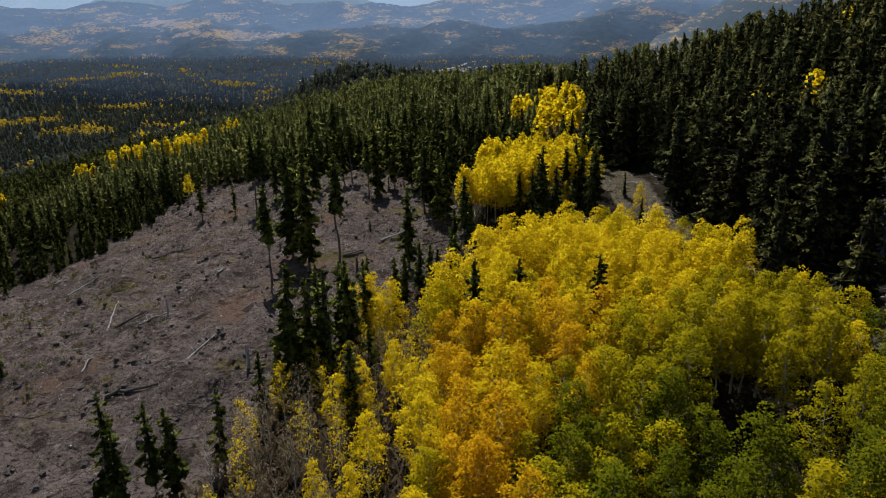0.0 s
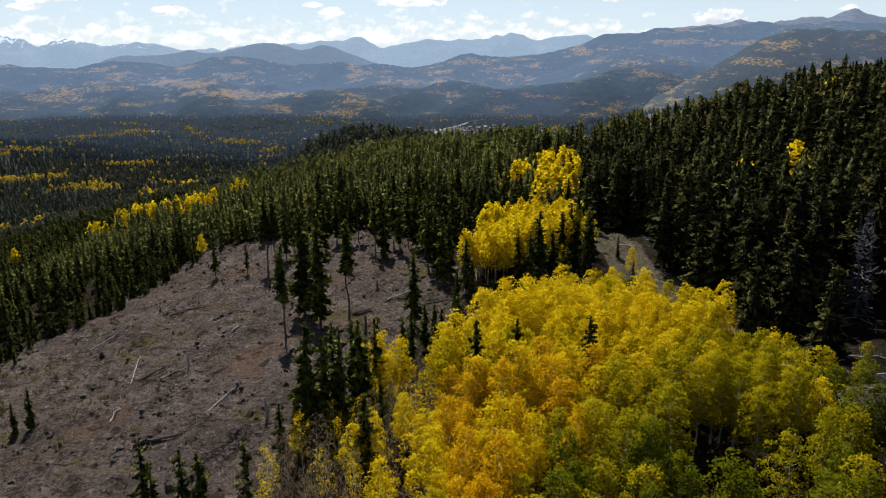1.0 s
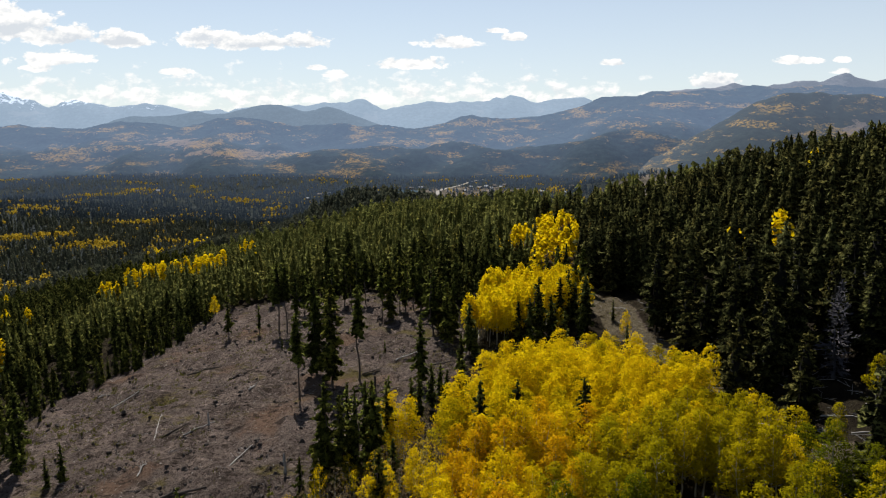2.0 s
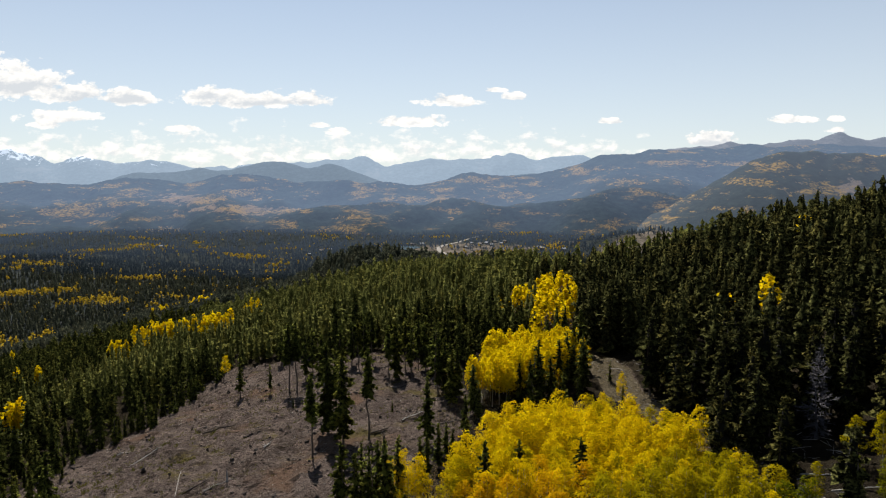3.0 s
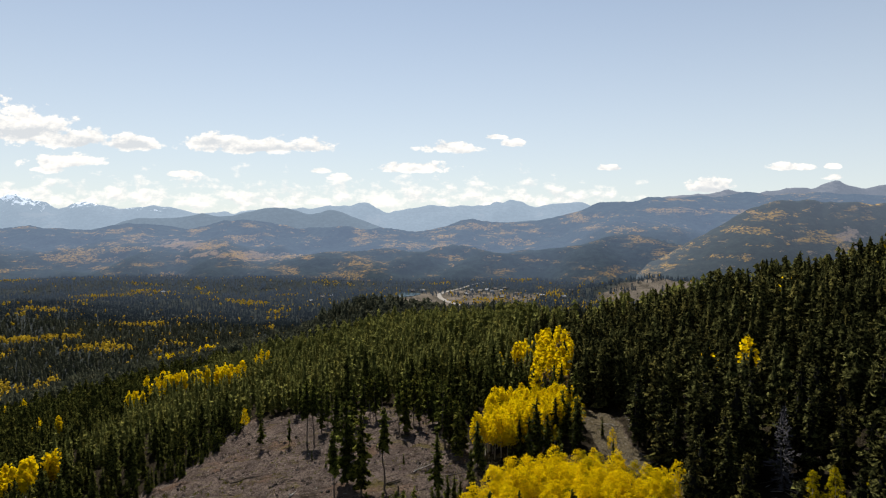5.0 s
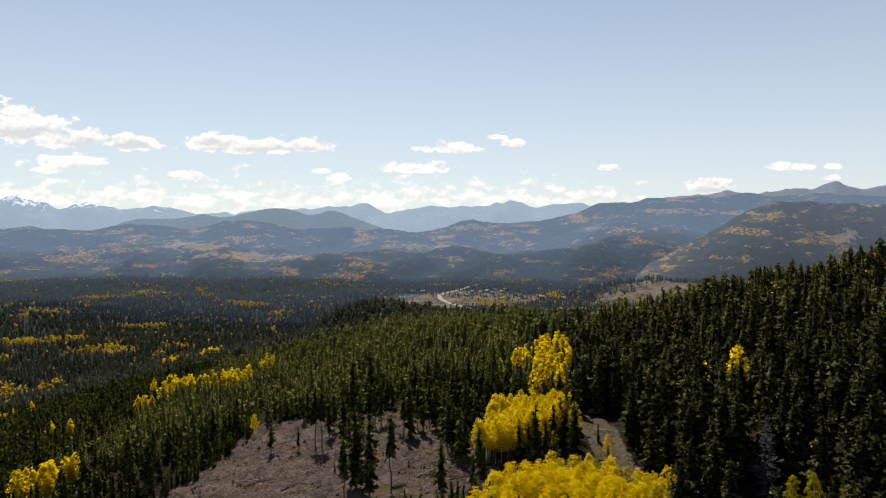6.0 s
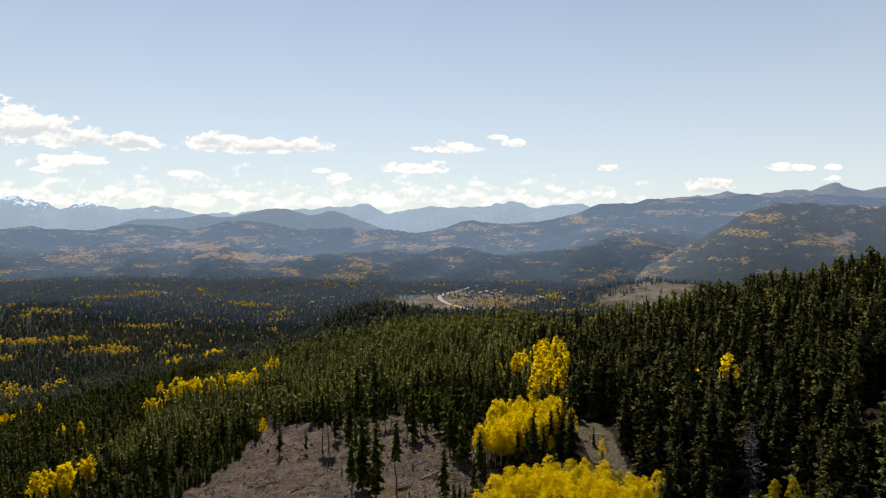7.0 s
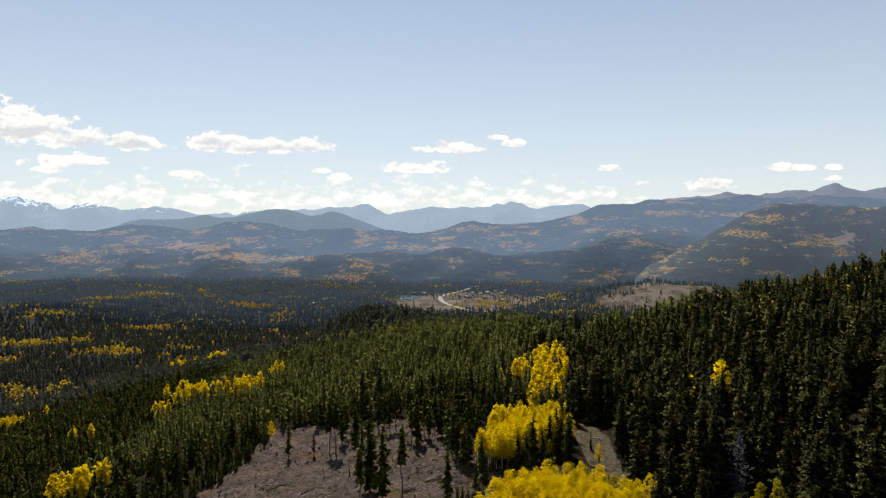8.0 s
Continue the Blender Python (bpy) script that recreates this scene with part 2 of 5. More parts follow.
def ground_material():
    """Bare stony soil with thin grass, and dark needle litter under the forest."""
    m = Mat("forest_soil", 1.0, 0.0)
    soil = m.mix(m.steps(m.noise(0.16, 6, 0.65), 0.35, 0.68), (0.0640, 0.0500, 0.0425), (0.1200, 0.0930, 0.0790))
    soil = m.mix(m.steps(m.noise(0.9, 7, 0.75), 0.50, 0.70), soil, (0.2000, 0.1560, 0.1300))
    soil = m.mix(m.steps(m.noise(2.3, 6, 0.75), 0.50, 0.62), soil, (0.0250, 0.0180, 0.0140))
    soil = m.mix(m.steps(m.noise(4.5, 5, 0.8), 0.60, 0.68), soil, (0.2146, 0.1696, 0.1423))
    soil = m.mix(m.math("MULTIPLY", m.steps(m.noise(0.07, 5, 0.6), 0.55, 0.68), 0.8), soil, (0.1065, 0.0677, 0.0456))
    soil = m.mix(m.math("MULTIPLY", m.steps(m.noise(0.10, 6, 0.7, m.scaled(1, 1.7, 1)), 0.57, 0.68), 0.75), soil, (0.0822, 0.0669, 0.0182))
    soil = m.mix(m.math("MULTIPLY", m.steps(m.noise(0.33, 7, 0.75, m.scaled(1, 1.4, 1)), 0.53, 0.60), 0.85), soil, (0.0270, 0.0205, 0.0165))
    at = m.t.nodes.new("ShaderNodeAttribute")
    at.attribute_name = "cover"
    parts = m.t.nodes.new("ShaderNodeSeparateColor")
    m.link(at.outputs["Color"], parts.inputs[0])
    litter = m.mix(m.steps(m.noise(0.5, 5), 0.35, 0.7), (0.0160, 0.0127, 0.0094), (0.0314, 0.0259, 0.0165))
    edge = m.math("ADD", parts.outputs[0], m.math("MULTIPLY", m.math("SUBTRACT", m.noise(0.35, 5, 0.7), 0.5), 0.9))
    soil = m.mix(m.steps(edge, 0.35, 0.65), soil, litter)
    dry = m.mix(m.steps(m.noise(1.1, 6, 0.75), 0.35, 0.66), (0.0561, 0.0446, 0.0281), (0.1122, 0.0941, 0.0644))
    edge = m.math("ADD", parts.outputs[1], m.math("MULTIPLY", m.math("SUBTRACT", m.noise(0.3, 5, 0.7), 0.5), 0.9))
    soil = m.mix(m.steps(edge, 0.4, 0.7), soil, dry)
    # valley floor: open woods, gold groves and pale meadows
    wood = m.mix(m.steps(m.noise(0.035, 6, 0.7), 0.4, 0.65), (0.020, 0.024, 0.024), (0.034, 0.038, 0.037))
    wood = m.mix(m.steps(m.noise(0.010, 7, 0.72), 0.64, 0.68), wood, (0.1188, 0.0726, 0.0099))
    meadow = m.mix(m.steps(m.noise(0.03, 8, 0.75, m.scaled(1, 0.5, 1)), 0.36, 0.64), (0.046, 0.041, 0.033), (0.120, 0.102, 0.084))
    meadow = m.mix(m.steps(m.noise(0.09, 5, 0.75, m.scaled(1, 0.4, 1)), 0.58, 0.64), meadow, (0.014, 0.015, 0.010))
    edge = m.math("ADD", m.steps(parts.outputs[2], 0.5, 1.0), m.math("MULTIPLY", m.math("SUBTRACT", m.noise(0.012, 6, 0.7), 0.5), 1.1))
    wood = m.mix(m.steps(edge, 0.45, 0.6), wood, meadow)
    soil = m.mix(m.steps(parts.outputs[2], 0.2, 0.5), soil, wood)
    m.colour(soil)
    rough = m.math("ADD", m.noise(1.6, 6, 0.7), m.math("MULTIPLY", m.noise(8.0, 4, 0.7), 0.4))
    return m.bump(rough, 1.0, 0.8).m


SOIL = ground_material()


def range_material(name, wood, gold, meadow, haze, strength, scale, gold_at=0.56, snow=0.0, painted_haze=None, groves=False):
    """Far woods, groves and meadows, their miles of blue haze painted on as emission."""
    m = Mat(name, 1.0, 0.0)
    v = m.scaled(1, 1, 1.6)
    c = m.mix(m.steps(m.noise(scale * 6, 6, 0.75, v), 0.35, 0.7), wood, tuple(k * 2.0 for k in wood))
    grain = m.noise(scale * 16, 4, 0.75, v)
    if groves:
        at = m.t.nodes.new("ShaderNodeAttribute")
        at.attribute_name = "open"
        parts = m.t.nodes.new("ShaderNodeSeparateColor")
        m.link(at.outputs["Color"], parts.inputs[0])
        ragged = m.math("MULTIPLY", m.math("SUBTRACT", m.noise(scale * 3.2, 7, 0.72, m.scaled(1, 0.55, 2.0)), 0.5), 5.0)
        grass = m.steps(m.math("ADD", parts.outputs[1], ragged), 0.50, 0.80)
        c = m.mix(m.math("MULTIPLY", grass, m.steps(grain, 0.30, 0.50)), c, meadow)
        grove = m.steps(m.math("ADD", parts.outputs[0], ragged), 0.50, 0.80)
        c = m.mix(m.math("MULTIPLY", grove, m.steps(grain, 0.44, 0.58)), c, gold)
    elif meadow:
        c = m.mix(m.steps(m.noise(scale * 0.9, 7, 0.72, m.scaled(1, 0.6, 2.2)), 0.57, 0.63), c, meadow)
    if gold:
        grove = m.steps(m.noise(scale * 1.1, 6, 0.68, m.scaled(0.75, 0.5, 3.2)), gold_at - 0.05, gold_at + 0.05)
        c = m.mix(m.math("MULTIPLY", grove, m.steps(grain, 0.42, 0.56)), c, gold)
    if snow:
        sepz = m.t.nodes.new("ShaderNodeSeparateXYZ")
        m.link(m.pos, sepz.inputs[0])
        s = m.math("ADD", m.math("DIVIDE", m.math("SUBTRACT", sepz.outputs[2], snow), 60.0), m.math("MULTIPLY", m.math("SUBTRACT", m.noise(0.02, 7, 0.75, m.scaled(1, 1, 0.8)), 0.55), 9.0))
        west = m.math("DIVIDE", m.math("SUBTRACT", -1100.0, sepz.outputs[0]), 500.0)
        s = m.math("ADD", s, m.math("MINIMUM", m.math("MULTIPLY", west, 0.6), 0.35))
        c = m.mix(m.steps(s, 0.25, 0.75), c, (0.50, 0.52, 0.55))
    # the haze is emission of the surface itself
    if painted_haze:
        m.colour(c).haze(haze, *painted_haze)
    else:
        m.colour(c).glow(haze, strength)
    return m.bump(m.noise(scale * 5, 6, 0.7), 0.7, 6.0).m


# ---- the lie of the land ----
def grid_noise(x, y, seed=0):
    """Smooth value noise in numpy, 0 to 1."""
    xi, yi = np.floor(x), np.floor(y)
    fx, fy = x - xi, y - yi
    fx, fy = fx * fx * (3 - 2 * fx), fy * fy * (3 - 2 * fy)

    def corner(a, b):
        v = np.sin(a * 127.1 + b * 311.7 + seed * 74.7) * 43758.5453
        return v - np.floor(v)

    top = corner(xi, yi) * (1 - fx) + corner(xi + 1, yi) * fx
    low = corner(xi, yi + 1) * (1 - fx) + corner(xi + 1, yi + 1) * fx
    return top * (1 - fy) + low * fy


def layered(x, y, octaves=4, seed=0):
    total, size, norm = 0.0, 1.0, 0.0
    for k in range(octaves):
        total = total + size * grid_noise(x * 2 ** k + 17.3 * k, y * 2 ** k - 9.1 * k, seed + k)
        norm += size
        size *= 0.5
    return total / norm


def soft(v, w):
    """A soft ramp: 0 below, v above."""
    return w * np.logaddexp(0, v / w)


def ease(v, a, b):
    t = np.clip((v - a) / (b - a), 0, 1)
    return t * t * (3 - 2 * t)


def bare(x, y):
    """1 on the cleared slope, 0 in the woods."""
    left = np.interp(y, [30, 60, 75, 90, 105, 112, 120, 135, 150, 170], [-46, -58, -66, -74, -72.5, -70.5, -68, -64, -63, -63])
    right = np.interp(y, [30, 48, 60, 72, 85, 105, 128, 150, 166], [-19, -16, -13, -8, -2, 4, 1, -8, -20])
    far = 172 - 0.22 * (x + 60)
    inside = ease(x, left - 1.5, left + 1.5) * (1 - ease(x, right - 2, right + 2)) * (1 - ease(y, far - 4, far + 4))
    return inside


def strip(x, y):
    """1 on the strip of dry grass between the aspens and the firs."""
    mid = np.interp(y, [40, 65, 97, 109, 125, 140, 160], [42.5, 40.5, 34.5, 31.5, 33.0, 33.5, 33.5])
    half = np.interp(y, [40, 65, 97, 125, 140, 160], [2.5, 2.5, 3.0, 4.0, 3.5, 0.5])
    return (1 - ease(np.abs(x - mid), half - 1, half + 1)) * ease(y, 38, 46) * (1 - ease(y, 145, 160))


def land(x, y):
    z = 18.5 - 0.045 * soft(y - 85, 15)
    rise = 0.33 * soft(x - 45, 9) - 0.10 * soft(x - 112, 6) + 0.14 * soft(x - 140, 6) - 0.25 * soft(x - 172, 20)
    z = z + rise * (1 - ease(y, 190, 450))
    z = z - 0.13 * soft(-(x + 5), 8) - 0.12 * soft(-(x + 55), 10)
    z = z - 0.06 * soft(y - 350, 25) * (1 - 0.75 * ease(-x, 90, 220))
    z = z + 20.5 * np.exp(-(((x + 65) / 46) ** 2 + ((y - 520) / 55) ** 2))
    z = z - 0.27 * soft(y - 570 - 0.85 * soft(-(x + 90), 20), 30)
    z = z + 1.2 * (layered(x / 31, y / 31, 3, 5) - 0.5) + (1.5 * (layered(x / 4.3, y / 4.3, 2, 9) - 0.5) + 1.4 * (layered(x / 1.7, y / 1.7, 2, 29) - 0.5)) * (1 - ease(np.hypot(x, y), 260, 420))
    d = np.hypot(x, y)
    level = np.exp(-(((x + 10) / 260) ** 2 + ((y - 1800) / 300) ** 2) ** 2)
    floor_z = -104 - 18 * ease(y, 700, 1700) + (30 + 50 * ease(-x, 200, 520)) * (layered(x / 390, y / 330, 4, 3) - 0.5) * ease(d, 500, 900) * (1 - 0.5 * ease(d, 2100, 2700)) * (1 - level)
    # a bare shoulder beyond the firs
    floor_z = floor_z + (62 + 50 * (layered(x / 130, y / 130, 4, 13) - 0.5)) * np.exp(-(((x - 560) / 230) ** 2 + ((y - 1640) / 190) ** 2))
    k = 7.0
    return k * np.logaddexp(z / k, floor_z / k)


def high(x, y):
    return float(land(np.array([float(x)]), np.array([float(y)]))[0])


def lay_mesh(name, verts, faces, materials, slots=None, smooth=False, normals=None):
    """A mesh from numpy arrays of points and equal-sided faces; normals: of the points, for the soft round shading of foliage."""
    me = bpy.data.meshes.new(name)
    n, k = faces.shape
    me.vertices.add(len(verts))
    me.vertices.foreach_set("co", np.ascontiguousarray(verts, np.float32).ravel())
    me.loops.add(n * k)
    me.loops.foreach_set("vertex_index", np.ascontiguousarray(faces, np.int32).ravel())
    me.polygons.add(n)
    me.polygons.foreach_set("loop_start", np.arange(0, n * k, k, dtype=np.int32))
    me.polygons.foreach_set("loop_total", np.full(n, k, np.int32))
    for mt in materials:
        me.materials.append(mt)
    if slots is not None:
        me.polygons.foreach_set("material_index", np.ascontiguousarray(slots, np.int32))
    me.polygons.foreach_set("use_smooth", np.full(n, smooth, bool))
    me.update(calc_edges=True)
    if normals is not None:
        me.polygons.foreach_set("use_smooth", np.ones(n, bool))
        me.normals_split_custom_set_from_vertices(normals)
    return me


def grid_faces(rows, cols, wrap=False):
    r = np.arange(rows - 1)[:, None] * cols
    c = np.arange(cols if wrap else cols - 1)[None, :]
    c2 = (c + 1) % cols
    return np.stack([r + c, r + c2, r + cols + c2, r + cols + c], -1).reshape(-1, 4)


# the ground: one sheet round the place, out to the horizon
CX, CY = 0.0, -70.0
az = np.radians(np.concatenate([np.arange(-41, 41, 0.33), np.arange(41, 319, 4.0)]))
rad = np.concatenate([[0.5], np.geomspace(8, 100, 40), np.geomspace(101, 300, 140), np.geomspace(304, 4930, 110)])
gx = CX + rad[:, None] * np.sin(az)[None, :]
gy = CY + rad[:, None] * np.cos(az)[None, :]
gz = land(gx, gy)
verts = np.stack([gx, gy, gz], -1).reshape(-1, 3)
me = lay_mesh("ground", verts, grid_faces(len(rad), len(az), True)[:, ::-1], [SOIL], smooth=True)
cover_at = me.attributes.new("cover", "FLOAT_COLOR", "POINT")
flat_x, flat_y = verts[:, 0], verts[:, 1]
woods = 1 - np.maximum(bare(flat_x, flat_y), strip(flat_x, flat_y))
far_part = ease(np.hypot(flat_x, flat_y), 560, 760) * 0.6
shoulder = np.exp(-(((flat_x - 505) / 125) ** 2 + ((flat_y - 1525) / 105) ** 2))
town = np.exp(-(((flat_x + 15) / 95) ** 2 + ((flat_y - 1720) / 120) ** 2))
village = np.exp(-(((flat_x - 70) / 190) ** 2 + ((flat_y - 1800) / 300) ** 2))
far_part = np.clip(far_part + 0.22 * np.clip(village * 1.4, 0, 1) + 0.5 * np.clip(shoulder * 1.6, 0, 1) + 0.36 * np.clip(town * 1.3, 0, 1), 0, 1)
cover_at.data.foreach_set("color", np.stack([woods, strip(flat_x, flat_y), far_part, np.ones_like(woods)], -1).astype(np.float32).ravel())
tagged(new("ground", me), "bare grey-brown soil with dry grass and needle litter", "ground", kind="structure")


# ---- distance: wooded hills and snowy ranges, far behind the rest ----
def far_range(name, label, near_r, crest_r, profile, depth, foot, material, relief, seed, curve=1.2, step=0.26, jag=0.6, rows=34, groves=()):
    """profile: bearing and rise of the crest, as tangents seen from over the clearing."""
    a = np.radians(np.arange(-44, 44, step))
    u = np.tan(a)
    pu = np.array([p[0] for p in profile]) / 1259.0 - 0.6227
    pv = (402 - np.array([p[1] for p in profile])) / 1259.0
    v = np.interp(u, pu, pv)
    reach = 3 if step < 0.2 else 1
    kernel = np.hanning(2 * reach + 3)[1:-1] / np.hanning(2 * reach + 3).sum()
    v = np.convolve(np.pad(v, reach, mode="edge"), kernel, "valid")
    v = v + jag * (layered(u * 45, u * 0 + seed, 4, seed) - 0.5) * 0.011
    s = np.linspace(0, 1 + depth, rows)[:, None]
    foot_r = near_r + (crest_r - near_r) * 0.5 * (layered(u * 7, u * 0 + seed, 3, seed + 8) - 0.42)[None, :] * (name == "backdrop_hills")
    dist = foot_r + (crest_r - foot_r) * s
    crest = 73 + v[None, :] * crest_r
    x = -6 + u[None, :] * dist
    y = -56 + dist + 0 * x
    n = 0.75 - 1.5 * np.abs(layered(x / 620, y / 760, 4, seed) - 0.5) - 0.5
    foothold = 0.3 if name == "backdrop_hills" else 0.05
    fine = layered(x / 90, y / 90, 4, seed + 4) - 0.5
    up = np.where(s <= 1, s ** curve, 1 - (np.maximum(s - 1, 0) / depth) ** 1.5 * 0.6)
    z = foot + (crest - foot) * up + relief * n * np.clip(np.sin(np.pi * np.clip(s, 0, 1)) + foothold * np.minimum(1, s * 5), 0, 1) * 2 + relief * 0.16 * fine
    me = lay_mesh(name, np.stack([x, y, z], -1).reshape(-1, 3), grid_faces(rows, len(a)), [material], smooth=True)
    if groves:
        bearing, rise = (x + 6) / (y + 56) * 1259 + 784, 402 - (z - 73) / (y + 56) * 1259
        opened = np.zeros((rows, len(a), 4), np.float32)
        for kind, cx, cy, rx, ry in groves:
            lie = np.exp(-(((bearing - cx) / rx) ** 2 + ((rise - cy) / ry) ** 2))
            opened[..., kind] = np.maximum(opened[..., kind], lie)
        me.attributes.new("open", "FLOAT_COLOR", "POINT").data.foreach_set("color", opened.ravel())
    return tagged(new(name, me), label, "mountains", kind="structure")


# each far material glows blue-grey to stand in for haze
HILL_MAT = range_material("hazy_hills", (0.010, 0.014, 0.013), (0.165, 0.100, 0.026), (0.115, 0.080, 0.050), (0.335, 0.455, 0.68), 0.104, 0.0055, 0.585, painted_haze=(0.040, 0.180, 2350, 3050), groves=True)
NEAR_HILL_MAT = range_material("wooded_hill", (0.009, 0.012, 0.010), (0.200, 0.120, 0.022), (0.120, 0.092, 0.076), (0.37, 0.46, 0.62), 0.070, 0.0056, 0.60, painted_haze=(0.045, 0.125, 1950, 2450), groves=True)
FAR_WOODS_MAT = range_material("hazy_woods", (0.017, 0.021, 0.018), None, None, (0.335, 0.455, 0.68), 0.0, 0.02, painted_haze=(0.003, 0.062, 1150, 2400))
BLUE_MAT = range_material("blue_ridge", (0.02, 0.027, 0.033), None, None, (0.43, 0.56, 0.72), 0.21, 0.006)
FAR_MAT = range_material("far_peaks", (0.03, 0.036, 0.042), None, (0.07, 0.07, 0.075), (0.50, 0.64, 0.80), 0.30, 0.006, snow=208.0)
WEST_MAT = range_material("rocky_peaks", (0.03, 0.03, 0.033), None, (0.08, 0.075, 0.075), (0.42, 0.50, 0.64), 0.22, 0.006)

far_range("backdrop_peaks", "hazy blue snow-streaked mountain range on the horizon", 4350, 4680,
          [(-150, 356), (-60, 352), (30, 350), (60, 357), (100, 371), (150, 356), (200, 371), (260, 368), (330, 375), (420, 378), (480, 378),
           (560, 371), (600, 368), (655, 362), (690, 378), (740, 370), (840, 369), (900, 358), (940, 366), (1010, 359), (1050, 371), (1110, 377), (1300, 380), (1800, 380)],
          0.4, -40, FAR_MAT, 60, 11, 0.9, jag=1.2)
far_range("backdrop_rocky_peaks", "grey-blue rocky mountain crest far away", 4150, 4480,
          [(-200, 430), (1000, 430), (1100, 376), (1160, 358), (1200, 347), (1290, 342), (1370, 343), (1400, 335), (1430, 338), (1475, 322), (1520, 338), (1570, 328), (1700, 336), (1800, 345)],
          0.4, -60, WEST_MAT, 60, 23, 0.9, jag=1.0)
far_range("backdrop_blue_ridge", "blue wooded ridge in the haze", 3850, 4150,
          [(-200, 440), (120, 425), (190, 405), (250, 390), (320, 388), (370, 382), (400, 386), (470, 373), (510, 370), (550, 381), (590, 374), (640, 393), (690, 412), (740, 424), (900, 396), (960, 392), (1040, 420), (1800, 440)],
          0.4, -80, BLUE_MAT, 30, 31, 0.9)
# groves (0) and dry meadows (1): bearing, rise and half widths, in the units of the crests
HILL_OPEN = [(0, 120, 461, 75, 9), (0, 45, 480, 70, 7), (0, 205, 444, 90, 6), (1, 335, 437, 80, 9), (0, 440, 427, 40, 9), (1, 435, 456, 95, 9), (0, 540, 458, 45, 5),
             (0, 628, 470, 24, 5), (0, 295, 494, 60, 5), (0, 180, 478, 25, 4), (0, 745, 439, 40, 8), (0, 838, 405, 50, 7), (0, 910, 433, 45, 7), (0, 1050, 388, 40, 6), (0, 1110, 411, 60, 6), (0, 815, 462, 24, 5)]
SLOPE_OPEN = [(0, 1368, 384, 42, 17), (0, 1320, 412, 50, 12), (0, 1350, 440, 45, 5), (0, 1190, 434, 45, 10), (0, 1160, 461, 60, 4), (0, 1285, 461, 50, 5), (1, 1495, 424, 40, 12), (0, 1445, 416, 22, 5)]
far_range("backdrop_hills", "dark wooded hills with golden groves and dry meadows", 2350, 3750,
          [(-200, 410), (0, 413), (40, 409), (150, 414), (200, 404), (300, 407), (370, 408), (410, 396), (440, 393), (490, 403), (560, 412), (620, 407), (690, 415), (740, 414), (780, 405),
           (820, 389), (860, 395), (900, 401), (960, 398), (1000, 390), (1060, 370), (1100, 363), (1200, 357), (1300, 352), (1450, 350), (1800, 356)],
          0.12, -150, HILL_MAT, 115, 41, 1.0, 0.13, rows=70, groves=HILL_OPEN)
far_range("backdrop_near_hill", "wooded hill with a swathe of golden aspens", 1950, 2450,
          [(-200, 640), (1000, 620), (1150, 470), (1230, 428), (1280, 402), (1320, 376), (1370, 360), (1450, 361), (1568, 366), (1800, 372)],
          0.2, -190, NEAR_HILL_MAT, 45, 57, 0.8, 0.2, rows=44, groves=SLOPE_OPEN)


# ---- trees ----
rng = np.random.default_rng(7)


def turned(v, axis, angle):
    """Rotate vectors v about unit axes by angles."""
    c, s = np.cos(angle)[:, None], np.sin(angle)[:, None]
    return v * c + np.cross(axis, v) * s + axis * (axis * v).sum(1, keepdims=True) * (1 - c)


def unit(v):
    return v / np.maximum(np.linalg.norm(v, axis=1, keepdims=True), 1e-6)


def kites(root, along, length, width, side, sag):
    """Four-cornered sprays: root, two flanks, tip."""
    a = root
    mid = root + along * (length * 0.55)[:, None]
    drop = np.array([0, 0, -1.0]) * (width * sag)[:, None]
    b = mid + side * width[:, None] + drop
    c = root + along * length[:, None]
    d = mid - side * width[:, None] + drop
    return np.stack([a, b, c, d], 1).reshape(-1, 3)


def open_out(points, faces, up=0.75, out=0.6, own=0.55):
    """Turn the sprays of a crown outwards, and give their points normals that round it off."""
    c = points[faces]
    g = unit(np.cross(c[:, 1] - c[:, 0], c[:, 2] - c[:, 0]))
    mid = c.mean(1)
    away = unit(mid * np.array([1.0, 1.0, 0.0]))
    lean = np.clip(mid[:, 2:3], 0, 1)
    want = away * out * (1.25 - 0.5 * lean) + np.array([0, 0, up]) * (0.55 + 0.6 * lean ** 2)
    back = (g * want).sum(1) < 0
    g = np.where(back[:, None], -g, g)
    faces = np.where(back[:, None], faces[:, ::-1], faces)
    vn = np.zeros_like(points)
    vn[faces] = unit(want + g * own)[:, None, :]
    return faces, unit(vn + 1e-9)


def quads_of(points):
    return np.arange(len(points)).reshape(-1, 4)


